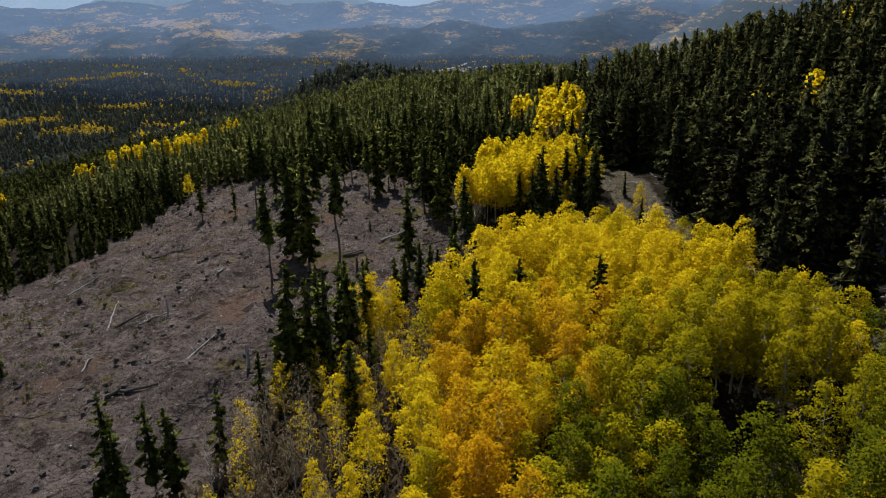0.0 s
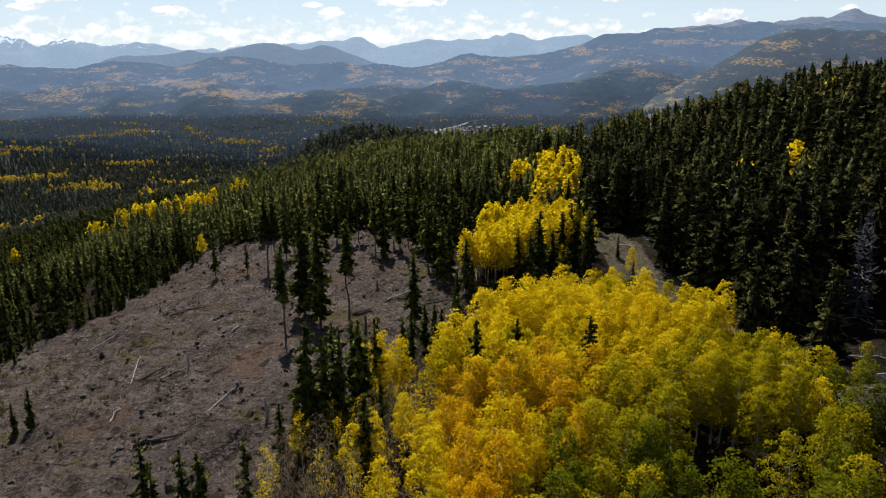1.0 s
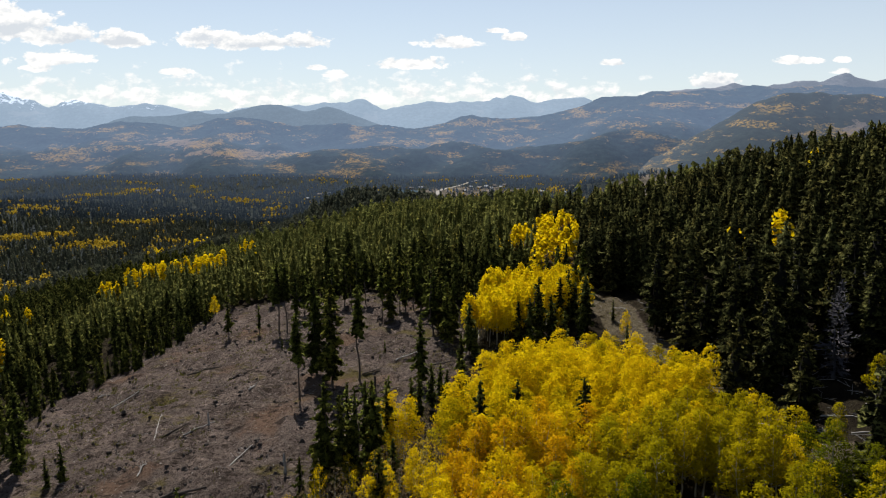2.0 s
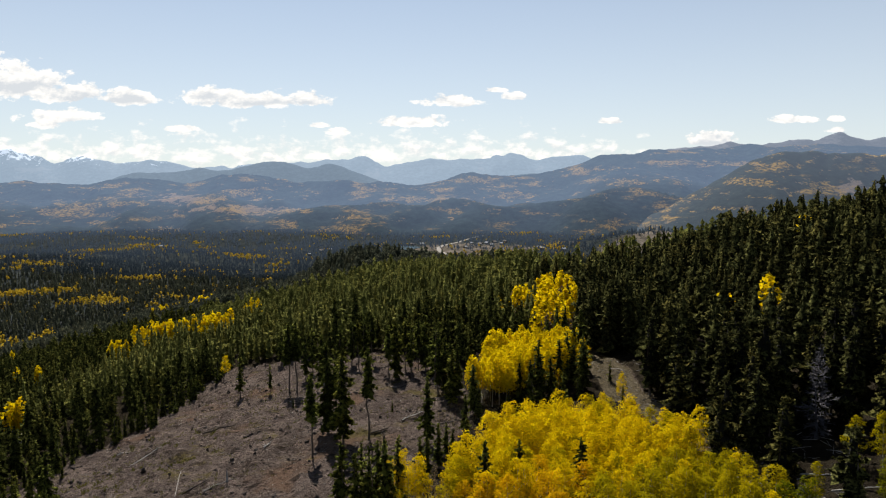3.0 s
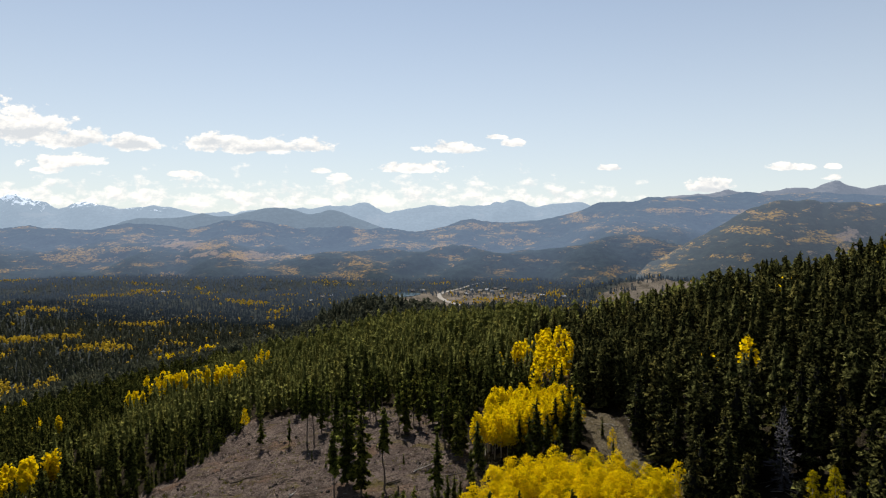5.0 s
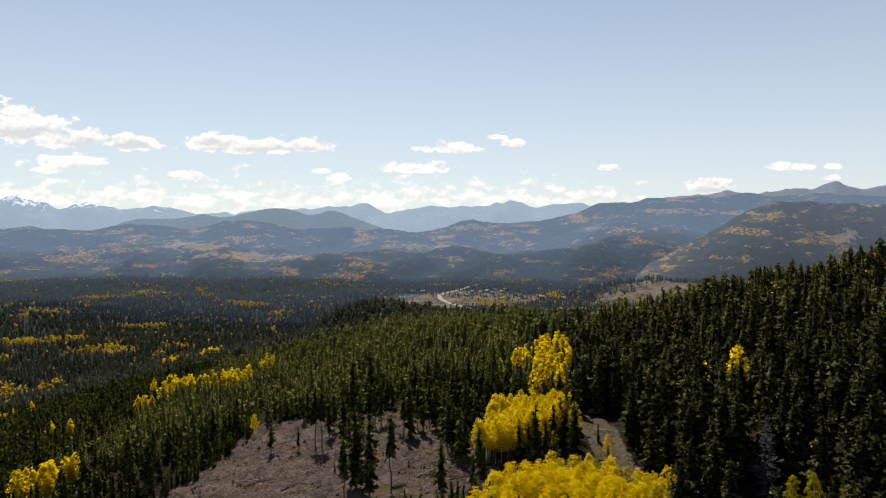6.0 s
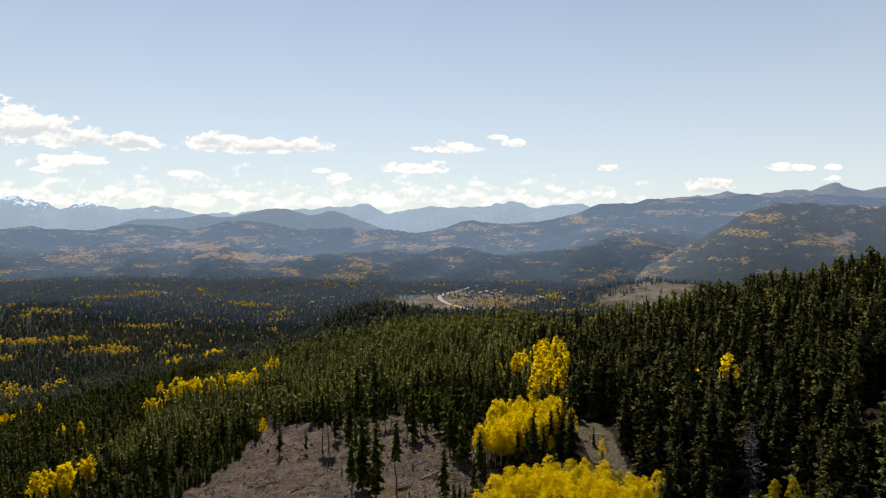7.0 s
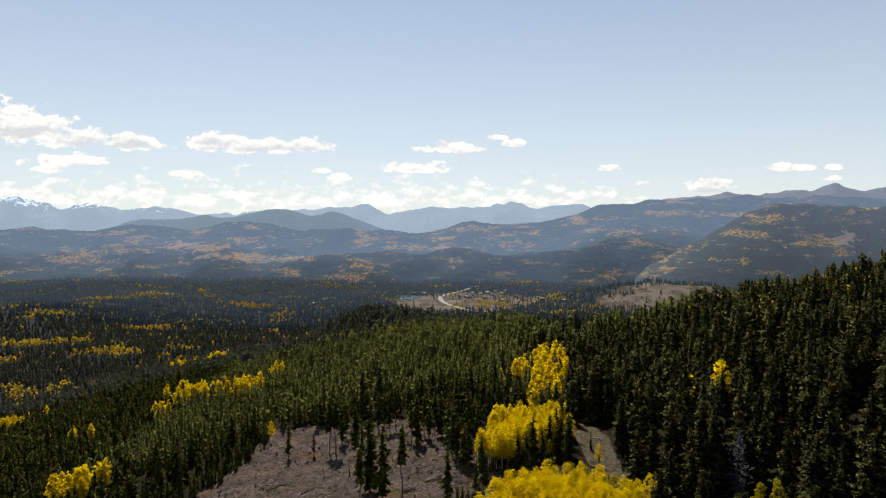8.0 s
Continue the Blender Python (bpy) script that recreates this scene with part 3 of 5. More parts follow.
def needle_crown(r, base, whorls, per, sprays, wide, ragged=0.35, tufts=1.0, slim=1.0, tips=5, fine=1.0, broad=1.0, taper=0.72):
    """Points of the sprays of a conifer's crown, for a tree one unit high; broad: how round the tufts are."""
    n = whorls * per
    f = np.repeat(np.linspace(0.0, 0.985, whorls), per) + r.uniform(-0.5, 0.5, n) / whorls
    f = np.clip(f, 0, 0.99)
    z = base + (1 - base) * f
    ang = r.uniform(0, 2 * np.pi, n) + np.repeat(r.uniform(0, 6, whorls), per)
    lobes = 1 + 0.34 * np.sin(ang * 2 + r.uniform(0, 6)) * np.sin(f * 17 + r.uniform(0, 6)) + 0.16 * np.sin(f * 41 + ang + r.uniform(0, 6))
    reach = wide * ((1 - f) ** taper + 0.05) * np.minimum(1, 0.55 + f * 3.2) * r.uniform(1 - ragged, 1 + ragged, n) * lobes
    lift = np.radians(-14 + 48 * f ** 1.5 + r.normal(0, 9, n)) if broad == 1.0 else np.radians(-34 + 44 * f ** 1.5 + r.normal(0, 12, n))
    along = np.stack([np.cos(ang) * np.cos(lift), np.sin(ang) * np.cos(lift), np.sin(lift)], 1)
    side = np.stack([-np.sin(ang), np.cos(ang), r.normal(0, 0.25, n)], 1)
    side = unit(side)
    root = np.stack([0 * z, 0 * z, z], 1) + along * (reach * 0.12)[:, None]
    out = [kites(root, along, reach * (0.9 if broad == 1.0 else 0.74), (reach * 0.20 * broad + 0.006) * slim, side, 0.35)]
    for k in range(sprays):
        g = r.uniform(0.25, 0.95, n) if broad == 1.0 else r.uniform(0.35, 0.9, n)
        start = np.stack([0 * z, 0 * z, z], 1) + along * (reach * g)[:, None]
        turn = np.where(k % 2 == 0, 1, -1) * r.uniform(0.4, 1.35, n)
        d2 = turned(along, np.tile([[0, 0, 1.0]], (n, 1)), turn)
        d2 = unit(d2 + np.stack([0 * z, 0 * z, r.normal(0.16 if broad == 1.0 else 0.34, 0.42, n)], 1))
        s2 = unit(np.cross(d2, r.normal(0, 0.55, (n, 3)) + np.array([0, 0, 1.0])))
        if broad > 1.0:
            # rounded tufts that face outwards and up
            face = unit(along * np.array([0.8, 0.8, 0.0]) + np.array([0, 0, 0.7]) + r.normal(0, 0.5, (n, 3)))
            d2 = unit(np.cross(face, r.normal(0, 1, (n, 3))))
            s2 = np.cross(face, d2)
        size = (reach * 0.38 * (1.25 - g) + 0.017 * tufts) * r.uniform(0.6, 1.35, n) * fine
        start = start - d2 * (size * (0.5 if broad > 1.0 else 0.0))[:, None]
        out.append(kites(start, d2, size, size * 0.34 * slim * broad, s2, 0.2))
    # the leader
    k = tips
    zt = np.linspace(0.93, 0.99, k)
    a5 = r.uniform(0, 6.3, k)
    up = unit(np.stack([np.cos(a5) * 0.25, np.sin(a5) * 0.25, np.ones(k)], 1))
    out.append(kites(np.stack([0 * zt, 0 * zt, zt - 0.05], 1), up, np.full(k, 0.055), np.full(k, 0.010), unit(np.cross(up, r.normal(0, 1, (k, 3)))), 0.0))
    return np.concatenate(out)


def needle_heart(r, base, wide, sides, rings, share=0.62):
    """Light-blocking core of a crown in ragged tiers, for a tree one unit high."""
    f = np.linspace(0.0, 0.90, rings) + r.uniform(-0.3, 0.3, rings) / rings
    f = np.clip(f, 0, 0.92)
    f[-1] = 0.93
    reach = share * wide * ((1 - f) ** 0.72 + 0.02) * np.minimum(1, 0.55 + f * 3.2)
    reach = reach * np.where(np.arange(rings) % 2 == 0, 1.22, 0.74)
    reach[-1] *= 0.15
    a = np.linspace(0, 2 * np.pi, sides, endpoint=False)[None, :] + r.uniform(0, 0.6, (rings, 1))
    d = reach[:, None] * r.uniform(0.5, 1.5, (rings, sides))
    z = base + (1 - base) * f[:, None] + r.uniform(-0.03, 0.03, (rings, sides))
    return np.stack([np.cos(a) * d, np.sin(a) * d, z], -1).reshape(-1, 3), grid_faces(rings, sides, True)


def tier_body(r, base, tiers, sides, girth):
    """The body of a crown in spreading ragged tiers, as four-cornered faces."""
    pts = []
    for k in range(tiers):
        f = k / tiers
        z0, z1 = base + (1 - base) * f, base + (1 - base) * min(1.0, f + 1.35 / tiers)
        reach = girth * (1 - f) ** 0.75 * (0.75 if k == 0 else 1.0) * r.uniform(0.82, 1.18)
        a = np.linspace(0, 2 * np.pi, sides, endpoint=False) + r.uniform(0, 6)
        far = np.where(np.arange(sides) % 2 == 0, 1.2, 0.7) * r.uniform(0.7, 1.3, sides)
        ring = np.stack([np.cos(a), np.sin(a), 0 * a], 1)
        rim = ring * (reach * far)[:, None]
        rim[:, 2] = z0 + r.uniform(-0.3, 0.25, sides) / tiers
        neck = ring * (reach * 0.12) + np.array([0, 0, z1])
        for j in range(sides):
            q = (j + 1) % sides
            pts += [rim[j], rim[q], neck[q], neck[j]]
    pts = np.array(pts)
    return pts, quads_of(pts)


def tapered(path, radii, sides):
    """Points and faces of a round tapered stem along a path."""
    path = np.asarray(path, float)
    ring = np.linspace(0, 2 * np.pi, sides, endpoint=False)
    d = unit(np.gradient(path, axis=0))
    ref = np.where(np.abs(d[:, 2:3]) > 0.9, np.array([[1.0, 0, 0]]), np.array([[0, 0, 1.0]]))
    p = unit(np.cross(d, ref))
    q = np.cross(d, p)
    v = path[:, None] + (p[:, None] * np.cos(ring)[None, :, None] + q[:, None] * np.sin(ring)[None, :, None]) * np.asarray(radii)[:, None, None]
    return v.reshape(-1, 3), grid_faces(len(path), sides, True)


def joined(pieces):
    """One set of points and faces out of several."""
    vs, fs, n = [], [], 0
    for v, f in pieces:
        vs.append(v)
        fs.append(f + n)
        n += len(v)
    return np.concatenate(vs), np.concatenate(fs)


def stem(r, height, thick, sides, rings, bend=0.012):
    z = np.linspace(-0.03, 1, rings)
    wob = np.cumsum(r.normal(0, bend, (rings, 2)), 0)
    wob -= wob[0]
    wob *= (1 - z[:, None]) * z[:, None] * 4
    path = np.stack([wob[:, 0], wob[:, 1], z], 1)
    radii = thick * np.clip(1.05 - z, 0.06, 1) * np.where(z < 0.03, 1.35, 1)
    return tapered(path * height, radii * height, sides)


def part(name, me, parent, label=""):
    ob = new(name, me)
    ob.parent = parent
    if label:
        tagged(ob, label)
    return ob


def conifer_kind(name, seed, base, wide, material, whorls=25, per=5, sprays=6, ragged=0.4, bark=None, thick=0.011, slim=1.0, heart=0.34, fine=1.0, broad=1.0, taper=0.72):
    """Meshes of one conifer, a metre high: trunk with dead stubs, and crown."""
    r = np.random.default_rng(seed)
    pts = needle_crown(r, base, whorls, per, sprays, wide, ragged, slim=slim, fine=fine, broad=broad, taper=taper)
    quads = quads_of(pts)
    if slim == 1.0:
        outer = len(quads)
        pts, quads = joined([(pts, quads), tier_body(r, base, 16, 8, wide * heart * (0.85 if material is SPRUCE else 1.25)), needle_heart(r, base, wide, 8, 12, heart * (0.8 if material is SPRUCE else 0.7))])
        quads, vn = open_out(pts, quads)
        crown = lay_mesh(name + "_crown", pts, quads, [material, CROWN_SHADE], np.where(np.arange(len(quads)) < outer + 128, 0, 1), normals=vn)
    else:
        crown = lay_mesh(name + "_crown", pts, quads, [material])
    pieces = [stem(r, 1.0, thick, 7, 9)]
    for k in range(9):
        z, a, ln = r.uniform(0.12, max(base, 0.2) + 0.1), r.uniform(0, 6.3), r.uniform(0.03, 0.07)
        pieces.append(tapered([(0, 0, z), (ln * math.cos(a), ln * math.sin(a), z - 0.006 + r.uniform(-.01, .012))], [0.0022, 0.0008], 3))
    v, f = joined(pieces)
    return lay_mesh(name + "_trunk", v, f, [bark or BARK], smooth=True), crown


CONIFERS = {
    "full": [conifer_kind("pine", 11 + k, 0.12, 0.160, PINE, 24, 5, 7, 0.5, heart=0.36, fine=0.66, broad=1.7, taper=0.55) for k in range(3)],
    "thin": [conifer_kind("pine", 31 + k, 0.18, 0.130, PINE, 22, 4, 7, 0.55, heart=0.28, fine=0.68, broad=1.6, taper=0.5) for k in range(3)],
    "edge": [conifer_kind("pine", 31 + k, 0.14, 0.135, SHADED_PINE, 22, 4, 6, 0.55, heart=0.32, fine=0.72, broad=1.6, taper=0.5) for k in range(3)],
    "bare": [conifer_kind("pine", 51 + k, 0.50, 0.115, PINE, 17, 5, 5, 0.5, heart=0.42, fine=0.9, broad=1.6, taper=0.5) for k in range(2)],
    "young": [conifer_kind("pine", 71 + k, 0.03, 0.17, PINE, 16, 5, 5, thick=0.014, broad=1.5) for k in range(2)],
    "fir": [conifer_kind("fir", 91 + k, 0.19, 0.160, SPRUCE, 26, 6, 7, 0.5, heart=0.50, fine=0.62, broad=1.8, taper=0.52) for k in range(4)],
}
FIRST = {}
LABELS = {
    "full": ("pine_tree", "full-crowned dark green lodgepole pine on bare soil", "pine"),
    "thin": ("pine_tree", "slender dark green lodgepole pine beside the clearing", "pine"),
    "edge": ("pine_tree", "dark green lodgepole pine at the forest's edge", "pine"),
    "bare": ("pine_tree", "tall lodgepole pine with a bare trunk and high crown", "pine"),
    "young": ("pine_sapling", "young bright green pine at the clearing's edge", "sapling"),
    "fir": ("fir_tree", "tall dark conifer in the dense hillside forest", "conifer"),
}


def standing(key, k, x, y, height, group, spread=1.0, lean=0.0):
    """A conifer as a thing of its own, with trunk and crown."""
    k = k % len(CONIFERS[key])
    m = Matrix.Translation((x, y, high(x, y) - 0.05)) @ Euler((lean, 0, random.uniform(0, 6.28))).to_matrix().to_4x4() @ Matrix.Diagonal((height * spread, height * spread, height, 1))
    if (key, k) in FIRST:
        ob = copy_thing(FIRST[key, k], m)
        ob.matrix_basis = m
    else:
        name, label, category = LABELS[key]
        ob = tagged(new(name), label, category)
        trunk, crown = CONIFERS[key][k]
        part("trunk", trunk, ob)
        part("crown", crown, ob)
        ob.matrix_basis = m
        FIRST[key, k] = ob
    ob["group"] = group
    return ob


# lone trees and small stands that can be told apart: kind, x, y, height
ALONE = [
    ("thin", -47.7, 135.6, 10.2), ("thin", -40.3, 132.7, 6.6), ("bare", -36.0, 132.2, 15.6), ("bare", -34.4, 132.2, 15.7),
    ("bare", -22.5, 85.8, 13.4), ("full", -21.6, 95.3, 15.8), ("full", -18.3, 89.8, 15.8), ("bare", -14.3, 90.4, 14.7),
    ("bare", -14.1, 130.3, 12.7), ("full", -4.9, 88.4, 11.0), ("full", 0.3, 111.4, 10.4), ("full", 1.2, 91.9, 6.8),
    ("bare", -12.8, 131.9, 12.4), ("bare", -10.9, 138.3, 12.5), ("thin", -3.3, 116.9, 14.7), ("bare", -22.7, 147.8, 12.0),
    ("bare", -19.5, 148.8, 12.1), ("thin", -30.2, 138.7, 10.8), ("thin", -1.0, 115.9, 11.6), ("bare", -8.0, 140.8, 12.3),
    ("full", -29.7, 138.2, 11.5), ("thin", -23.3, 115.3, 12.5), ("thin", -26.0, 120.3, 11.0), ("full", -26.0, 141.8, 11.5), ("thin", -24.5, 149.3, 12.0), ("thin", -21.1, 148.3, 12.5), ("full", -12.4, 131.3, 12.5), ("thin", -9.4, 132.4, 12.0),
    ("full", -6.3, 136.9, 12.5), ("thin", -4.3, 128.4, 12.5), ("full", -2.1, 118.4, 11.5), ("full", -0.8, 107.9, 10.5), ("thin", -33.8, 139.3, 11.0), ("thin", -33.9, 148.7, 11.5), ("thin", -45.2, 165.1, 9.5), ("full", 2.9, 106.9, 8.0),
    ("full", 2.8, 102.0, 9.0), ("full", 3.6, 99.5, 6.0), ("thin", -23.9, 42.6, 9.6), ("thin", -22.6, 41.0, 7.6),
]
FRONT = [
    ("thin", -21.3, 43.4, 7.7), ("full", -20.1, 43.8, 7.1), ("thin", -17.0, 45.6, 7.2), ("young", -15.8, 53.0, 6.0), ("full", -14.6, 54.5, 6.2),
    ("full", -13.9, 57.0, 12.2), ("full", -12.2, 56.6, 10.8), ("thin", -10.8, 57.4, 11.2), ("full", -9.2, 59.6, 10.6), ("thin", -12.0, 60.5, 10.4),
    ("thin", -7.9, 62.5, 9.4), ("full", -10.4, 64.0, 9.2), ("thin", -8.0, 67.0, 8.4), ("full", -5.5, 70.0, 6.4), ("full", -3.1, 77.5, 6.5),
    ("full", -1.1, 77.2, 6.2), ("full", 1.0, 79.0, 6.8), ("full", -4.6, 73.0, 7.0), ("full", 0.4, 73.5, 7.0), ("full", -2.0, 82.0, 5.2),
    ("full", 13.2, 58.6, 10.6), ("full", 2.2, 57.0, 10.6), ("full", 6.4, 60.5, 9.4), ("full", -7.4, 47.6, 8.6), ("full", -6.6, 53.0, 7.0),
    ("full", 13.1, 104, 8.8), ("full", 11.4, 106, 8.2), ("full", 15.2, 106.5, 9.2), ("young", 9.2, 103, 4.8), ("full", 17.4, 108.5, 8.4),
    ("full", 20.2, 116, 9.6), ("full", 22.4, 120, 10.4), ("full", 25.0, 126.5, 11.5), ("full", 27.2, 131, 13.5), ("young", 23.0, 110, 5.6),
    ("young", 30.6, 118, 4.2), ("young", 29.4, 103, 3.8), ("young", -48.6, 69.3, 5.4), ("fir", 35.4, 107.0, 15.6), ("fir", 36.8, 76.0, 12.5), ("fir", 38.2, 82.0, 14.5), ("fir", 39.8, 73.5, 13.5), ("fir", 41.5, 79.0, 15.0), ("fir", 37.6, 90.0, 14.0), ("fir", 40.6, 87.5, 15.0), ("fir", 43.0, 91.0, 15.5), ("fir", 47.5, 83.0, 15.5), ("fir", 52.5, 82.5, 15.0), ("fir", 55.5, 79.0, 15.0), ("fir", 56.5, 72.0, 14.5), ("fir", 53.8, 86.0, 16.0), ("fir", 49.8, 88.0, 16.0), ("fir", 57.5, 66.0, 14.0), ("fir", 60.0, 60.5, 14.0), ("full", -57.2, 75.0, 10.5), ("full", -60.0, 78.5, 8.8), ("thin", -62.0, 75.0, 9.2), ("full", -55.4, 71.2, 6.4), ("full", -64.0, 82.5, 7.2), ("young", -50.0, 68.2, 4.2),
]
for k, (key, x, y, hgt) in enumerate(ALONE):
    standing(key, k, x, y, hgt, "pines left standing on the clearing")
for k, (key, x, y, hgt) in enumerate(FRONT):
    standing(key, k, x, y, hgt, "conifers among the aspens", 1.0)
# saplings along the edge of the clearing
for k in range(84):
    y = random.uniform(84, 168)
    edge = float(np.interp(y, [75, 90, 105, 112, 120, 135, 150, 170], [-66, -74, -72.5, -70.5, -68, -64, -63, -63]))
    standing("young", k, edge + random.uniform(-0.5, 6.5) * random.random(), y, random.uniform(2.6, 6.2), "saplings along the clearing")
for k in range(14):
    standing("young", k, random.uniform(-52, -10), random.uniform(98, 165), random.uniform(0.9, 2.4), "saplings along the clearing")


def within(x, y, poly):
    """Which of the points lie in a polygon."""
    inside = np.zeros(len(x), bool)
    px, py = poly[-1]
    for qx, qy in poly:
        cross = ((qy > y) != (py > y)) & (x < (px - qx) * (y - qy) / (py - qy + 1e-9) + qx)
        inside ^= cross
        px, py = qx, qy
    return inside


GROVE = [(-3, 26), (-3, 44), (-1, 52), (-1.5, 62), (2, 66), (4.5, 77), (8, 82), (14, 88), (22, 90), (25, 79), (28.3, 74), (29.5, 65), (31.5, 59), (34.5, 52), (37, 42), (39, 12), (4, 12)]
CLUMP = [(2.5, 108), (5, 118), (8, 132), (18, 132), (26, 140), (28, 132), (22, 120), (17, 111), (9, 105)]
SCRAPPY = [(-19, 34), (-17, 44), (-14, 55), (-8, 60), (-4, 52), (-4, 30)]
TRAIL = [(14, 200), (30, 240), (40, 262), (48, 258), (42, 215), (30, 150), (20, 145), (22, 190)]


def spots(x0, x1, y0, y1, step, r):
    nx, ny = int((x1 - x0) / step), int((y1 - y0) / step)
    gx, gy = np.meshgrid(np.arange(nx), np.arange(ny))
    x = x0 + (gx.ravel() + r.uniform(0, 1, nx * ny)) * step
    y = y0 + (gy.ravel() + r.uniform(0, 1, nx * ny)) * step
    return x, y


def seen(x, y, margin=18):
    return np.abs(x) < 0.66 * (y + 60) + margin


# stands of gold aspens farther down the slope: middle, spread and number
PATCHES = [(-152, 335, 5, 4), (-131, 296, 4, 13), (-122, 286, 4, 10), (-99, 272, 3.5, 9), (-94, 266, 3, 6), (-91, 306, 2, 2), (-126, 250, 2, 3), (-156, 238, 2, 2), (-199, 549, 8, 13), (-239, 572, 8, 11),
           (-277, 392, 9, 8), (-104, 133, 2.5, 6), (-99, 137, 1, 2),
           (62.7, 141, 0.7, 1), (69, 145.6, 0.7, 1), (68.6, 134, 0.6, 1), (115, 210, 1.6, 2), (145, 212, 1.2, 1), (162, 229, 2.0, 2), (56, 240, 1.0, 1), (103, 258, 1.0, 1)]
# all other conifers of the near slopes
x, y = spots(-330, 260, 30, 640, 3.1, rng)
keep = seen(x, y) & (bare(x, y) < 0.5) & (strip(x, y) < 0.4) & ~within(x, y, GROVE) & ~within(x, y, CLUMP) & ~within(x, y, SCRAPPY)
keep &= ~(within(x, y, TRAIL) & (rng.uniform(0, 1, len(x)) < 0.90))
keep &= ~((x > -22) & (x < 36) & (y < 98) & (x < 30))
keep &= ~((x > -10) & (x < 32) & (y > 98) & (y < 142) & (rng.uniform(0, 1, len(x)) < 0.8))
right_wood = x > 30
keep &= rng.uniform(0, 1, len(x)) < np.where(right_wood, 0.28, np.where(y > 330, 0.60, np.where(x < -62, 0.50, 0.60)))
gaps = layered(x / 26, y / 26, 3, 77)
keep &= ~((gaps > 0.70) & (x < 20))
keep &= ~((x > 50) & (y > 300) & (y < 520))
for cx, cy, rr, n in PATCHES:
    if n > 3:
        keep &= np.hypot(x - cx, (y - cy + 5) * 0.8) > rr * 1.1 + 2
    elif cx > 30:
        keep &= np.hypot(x - cx - 0.25, y - cy + 2) > 2.2
keep &= ~((x > 41) & (x < 55) & (y > 56) & (y < 79.5))
x, y = x[keep], y[keep]
right_wood = x > 30
hgt = np.where(right_wood, rng.normal(14.2, 2.0, len(x)), np.where(x > -45, rng.normal(11.2, 1.6, len(x)), rng.normal(8.6, 1.3, len(x))))
hgt = np.where(y > 400, np.maximum(hgt, rng.normal(11.5, 1.5, len(x))), hgt)
hgt = np.clip(hgt * (0.86 + 0.3 * layered(x / 19, y / 19, 2, 4)) * np.where(right_wood, 1.0, rng.uniform(0.68, 1.18, len(x))), 4.0, 18.5)
dist = np.hypot(x + 3, y + 25)
order = np.argsort(dist)
x, y, hgt, dist = x[order], y[order], hgt[order], dist[order]
# the nearest ones are things of their own
NEAR = 215
for k in range(NEAR):
    if x[k] > 30:
        standing("fir", k, float(x[k]), float(y[k]), float(hgt[k]), "dark conifers of the hillside forest", random.uniform(0.95, 1.3), random.uniform(-0.03, 0.03))
    elif y[k] > 118 and x[k] > -48 and k % 5 < 3:
        standing("bare", k, float(x[k]), float(y[k]), float(hgt[k]) * 1.18, "pines at the edge of the clearing", random.uniform(1.0, 1.25), random.uniform(-0.03, 0.03))
    else:
        standing("edge" if x[k] < -40 else "thin", k, float(x[k]), float(y[k]), float(hgt[k]), "pines at the edge of the clearing", random.uniform(1.0, 1.3), random.uniform(-0.03, 0.03))


def many(name, label, category, shapes, x, y, z, size, spread, materials, r, rounded=True):
    """One mesh out of many small trees; shapes: points, faces and slots of trees one metre high."""
    vs, fs, ss, ts, ns, n = [], [], [], [], [], 0
    pick = r.integers(0, len(shapes), len(x))
    turn = r.uniform(0, 2 * np.pi, len(x))
    own = np.random.default_rng(5).uniform(0, 1, len(x))
    for s, (pv, pf, ps) in enumerate(shapes):
        sel = pick == s
        m = int(sel.sum())
        if not m:
            continue
        c, sn = np.cos(turn[sel])[:, None], np.sin(turn[sel])[:, None]
        w = (size[sel] * spread[sel])[:, None]
        v = np.stack([(pv[None, :, 0] * c - pv[None, :, 1] * sn) * w + x[sel][:, None], (pv[None, :, 0] * sn + pv[None, :, 1] * c) * w + y[sel][:, None],
                      pv[None, :, 2] * size[sel][:, None] + z[sel][:, None]], -1)
        vs.append(v.reshape(-1, 3))
        pf, pn = open_out(pv, pf)
        ns.append(np.stack([pn[None, :, 0] * c - pn[None, :, 1] * sn, pn[None, :, 0] * sn + pn[None, :, 1] * c, pn[None, :, 2] + 0 * c], -1).reshape(-1, 3))
        fs.append((pf[None] + (np.arange(m) * len(pv))[:, None, None] + n).reshape(-1, pf.shape[1]))
        ss.append(np.tile(ps, m))
        ts.append(np.repeat(own[sel], len(pf)))
        n += m * len(pv)
    me = lay_mesh(name, np.concatenate(vs), np.concatenate(fs), materials, np.concatenate(ss), normals=np.concatenate(ns) if rounded else None)
    me.attributes.new("tree", "FLOAT", "FACE").data.foreach_set("value", np.concatenate(ts).astype(np.float32))
    return tagged(new(name, me), label, category, kind="stuff")


def small_conifer(seed, base, whorls, per, sprays, wide, trunk=True, sides=6, rings=5, heart=0.62):
    r = np.random.default_rng(seed)
    pts = needle_crown(r, base, whorls, per, sprays, wide, 0.45, 1.6, tips=3 if sprays else 1, broad=1.7, taper=0.55)
    pts, faces = joined([(pts, quads_of(pts)), tier_body(r, base, rings, sides, wide * heart)])
    slots = np.zeros(len(faces), int)
    if trunk:
        v, f = stem(r, 0.8, 0.013, 4, 3)
        faces = np.concatenate([faces, f + len(pts)])
        pts = np.concatenate([pts, v])
        slots = np.concatenate([slots, np.ones(len(f), int)])
    return pts, faces, slots


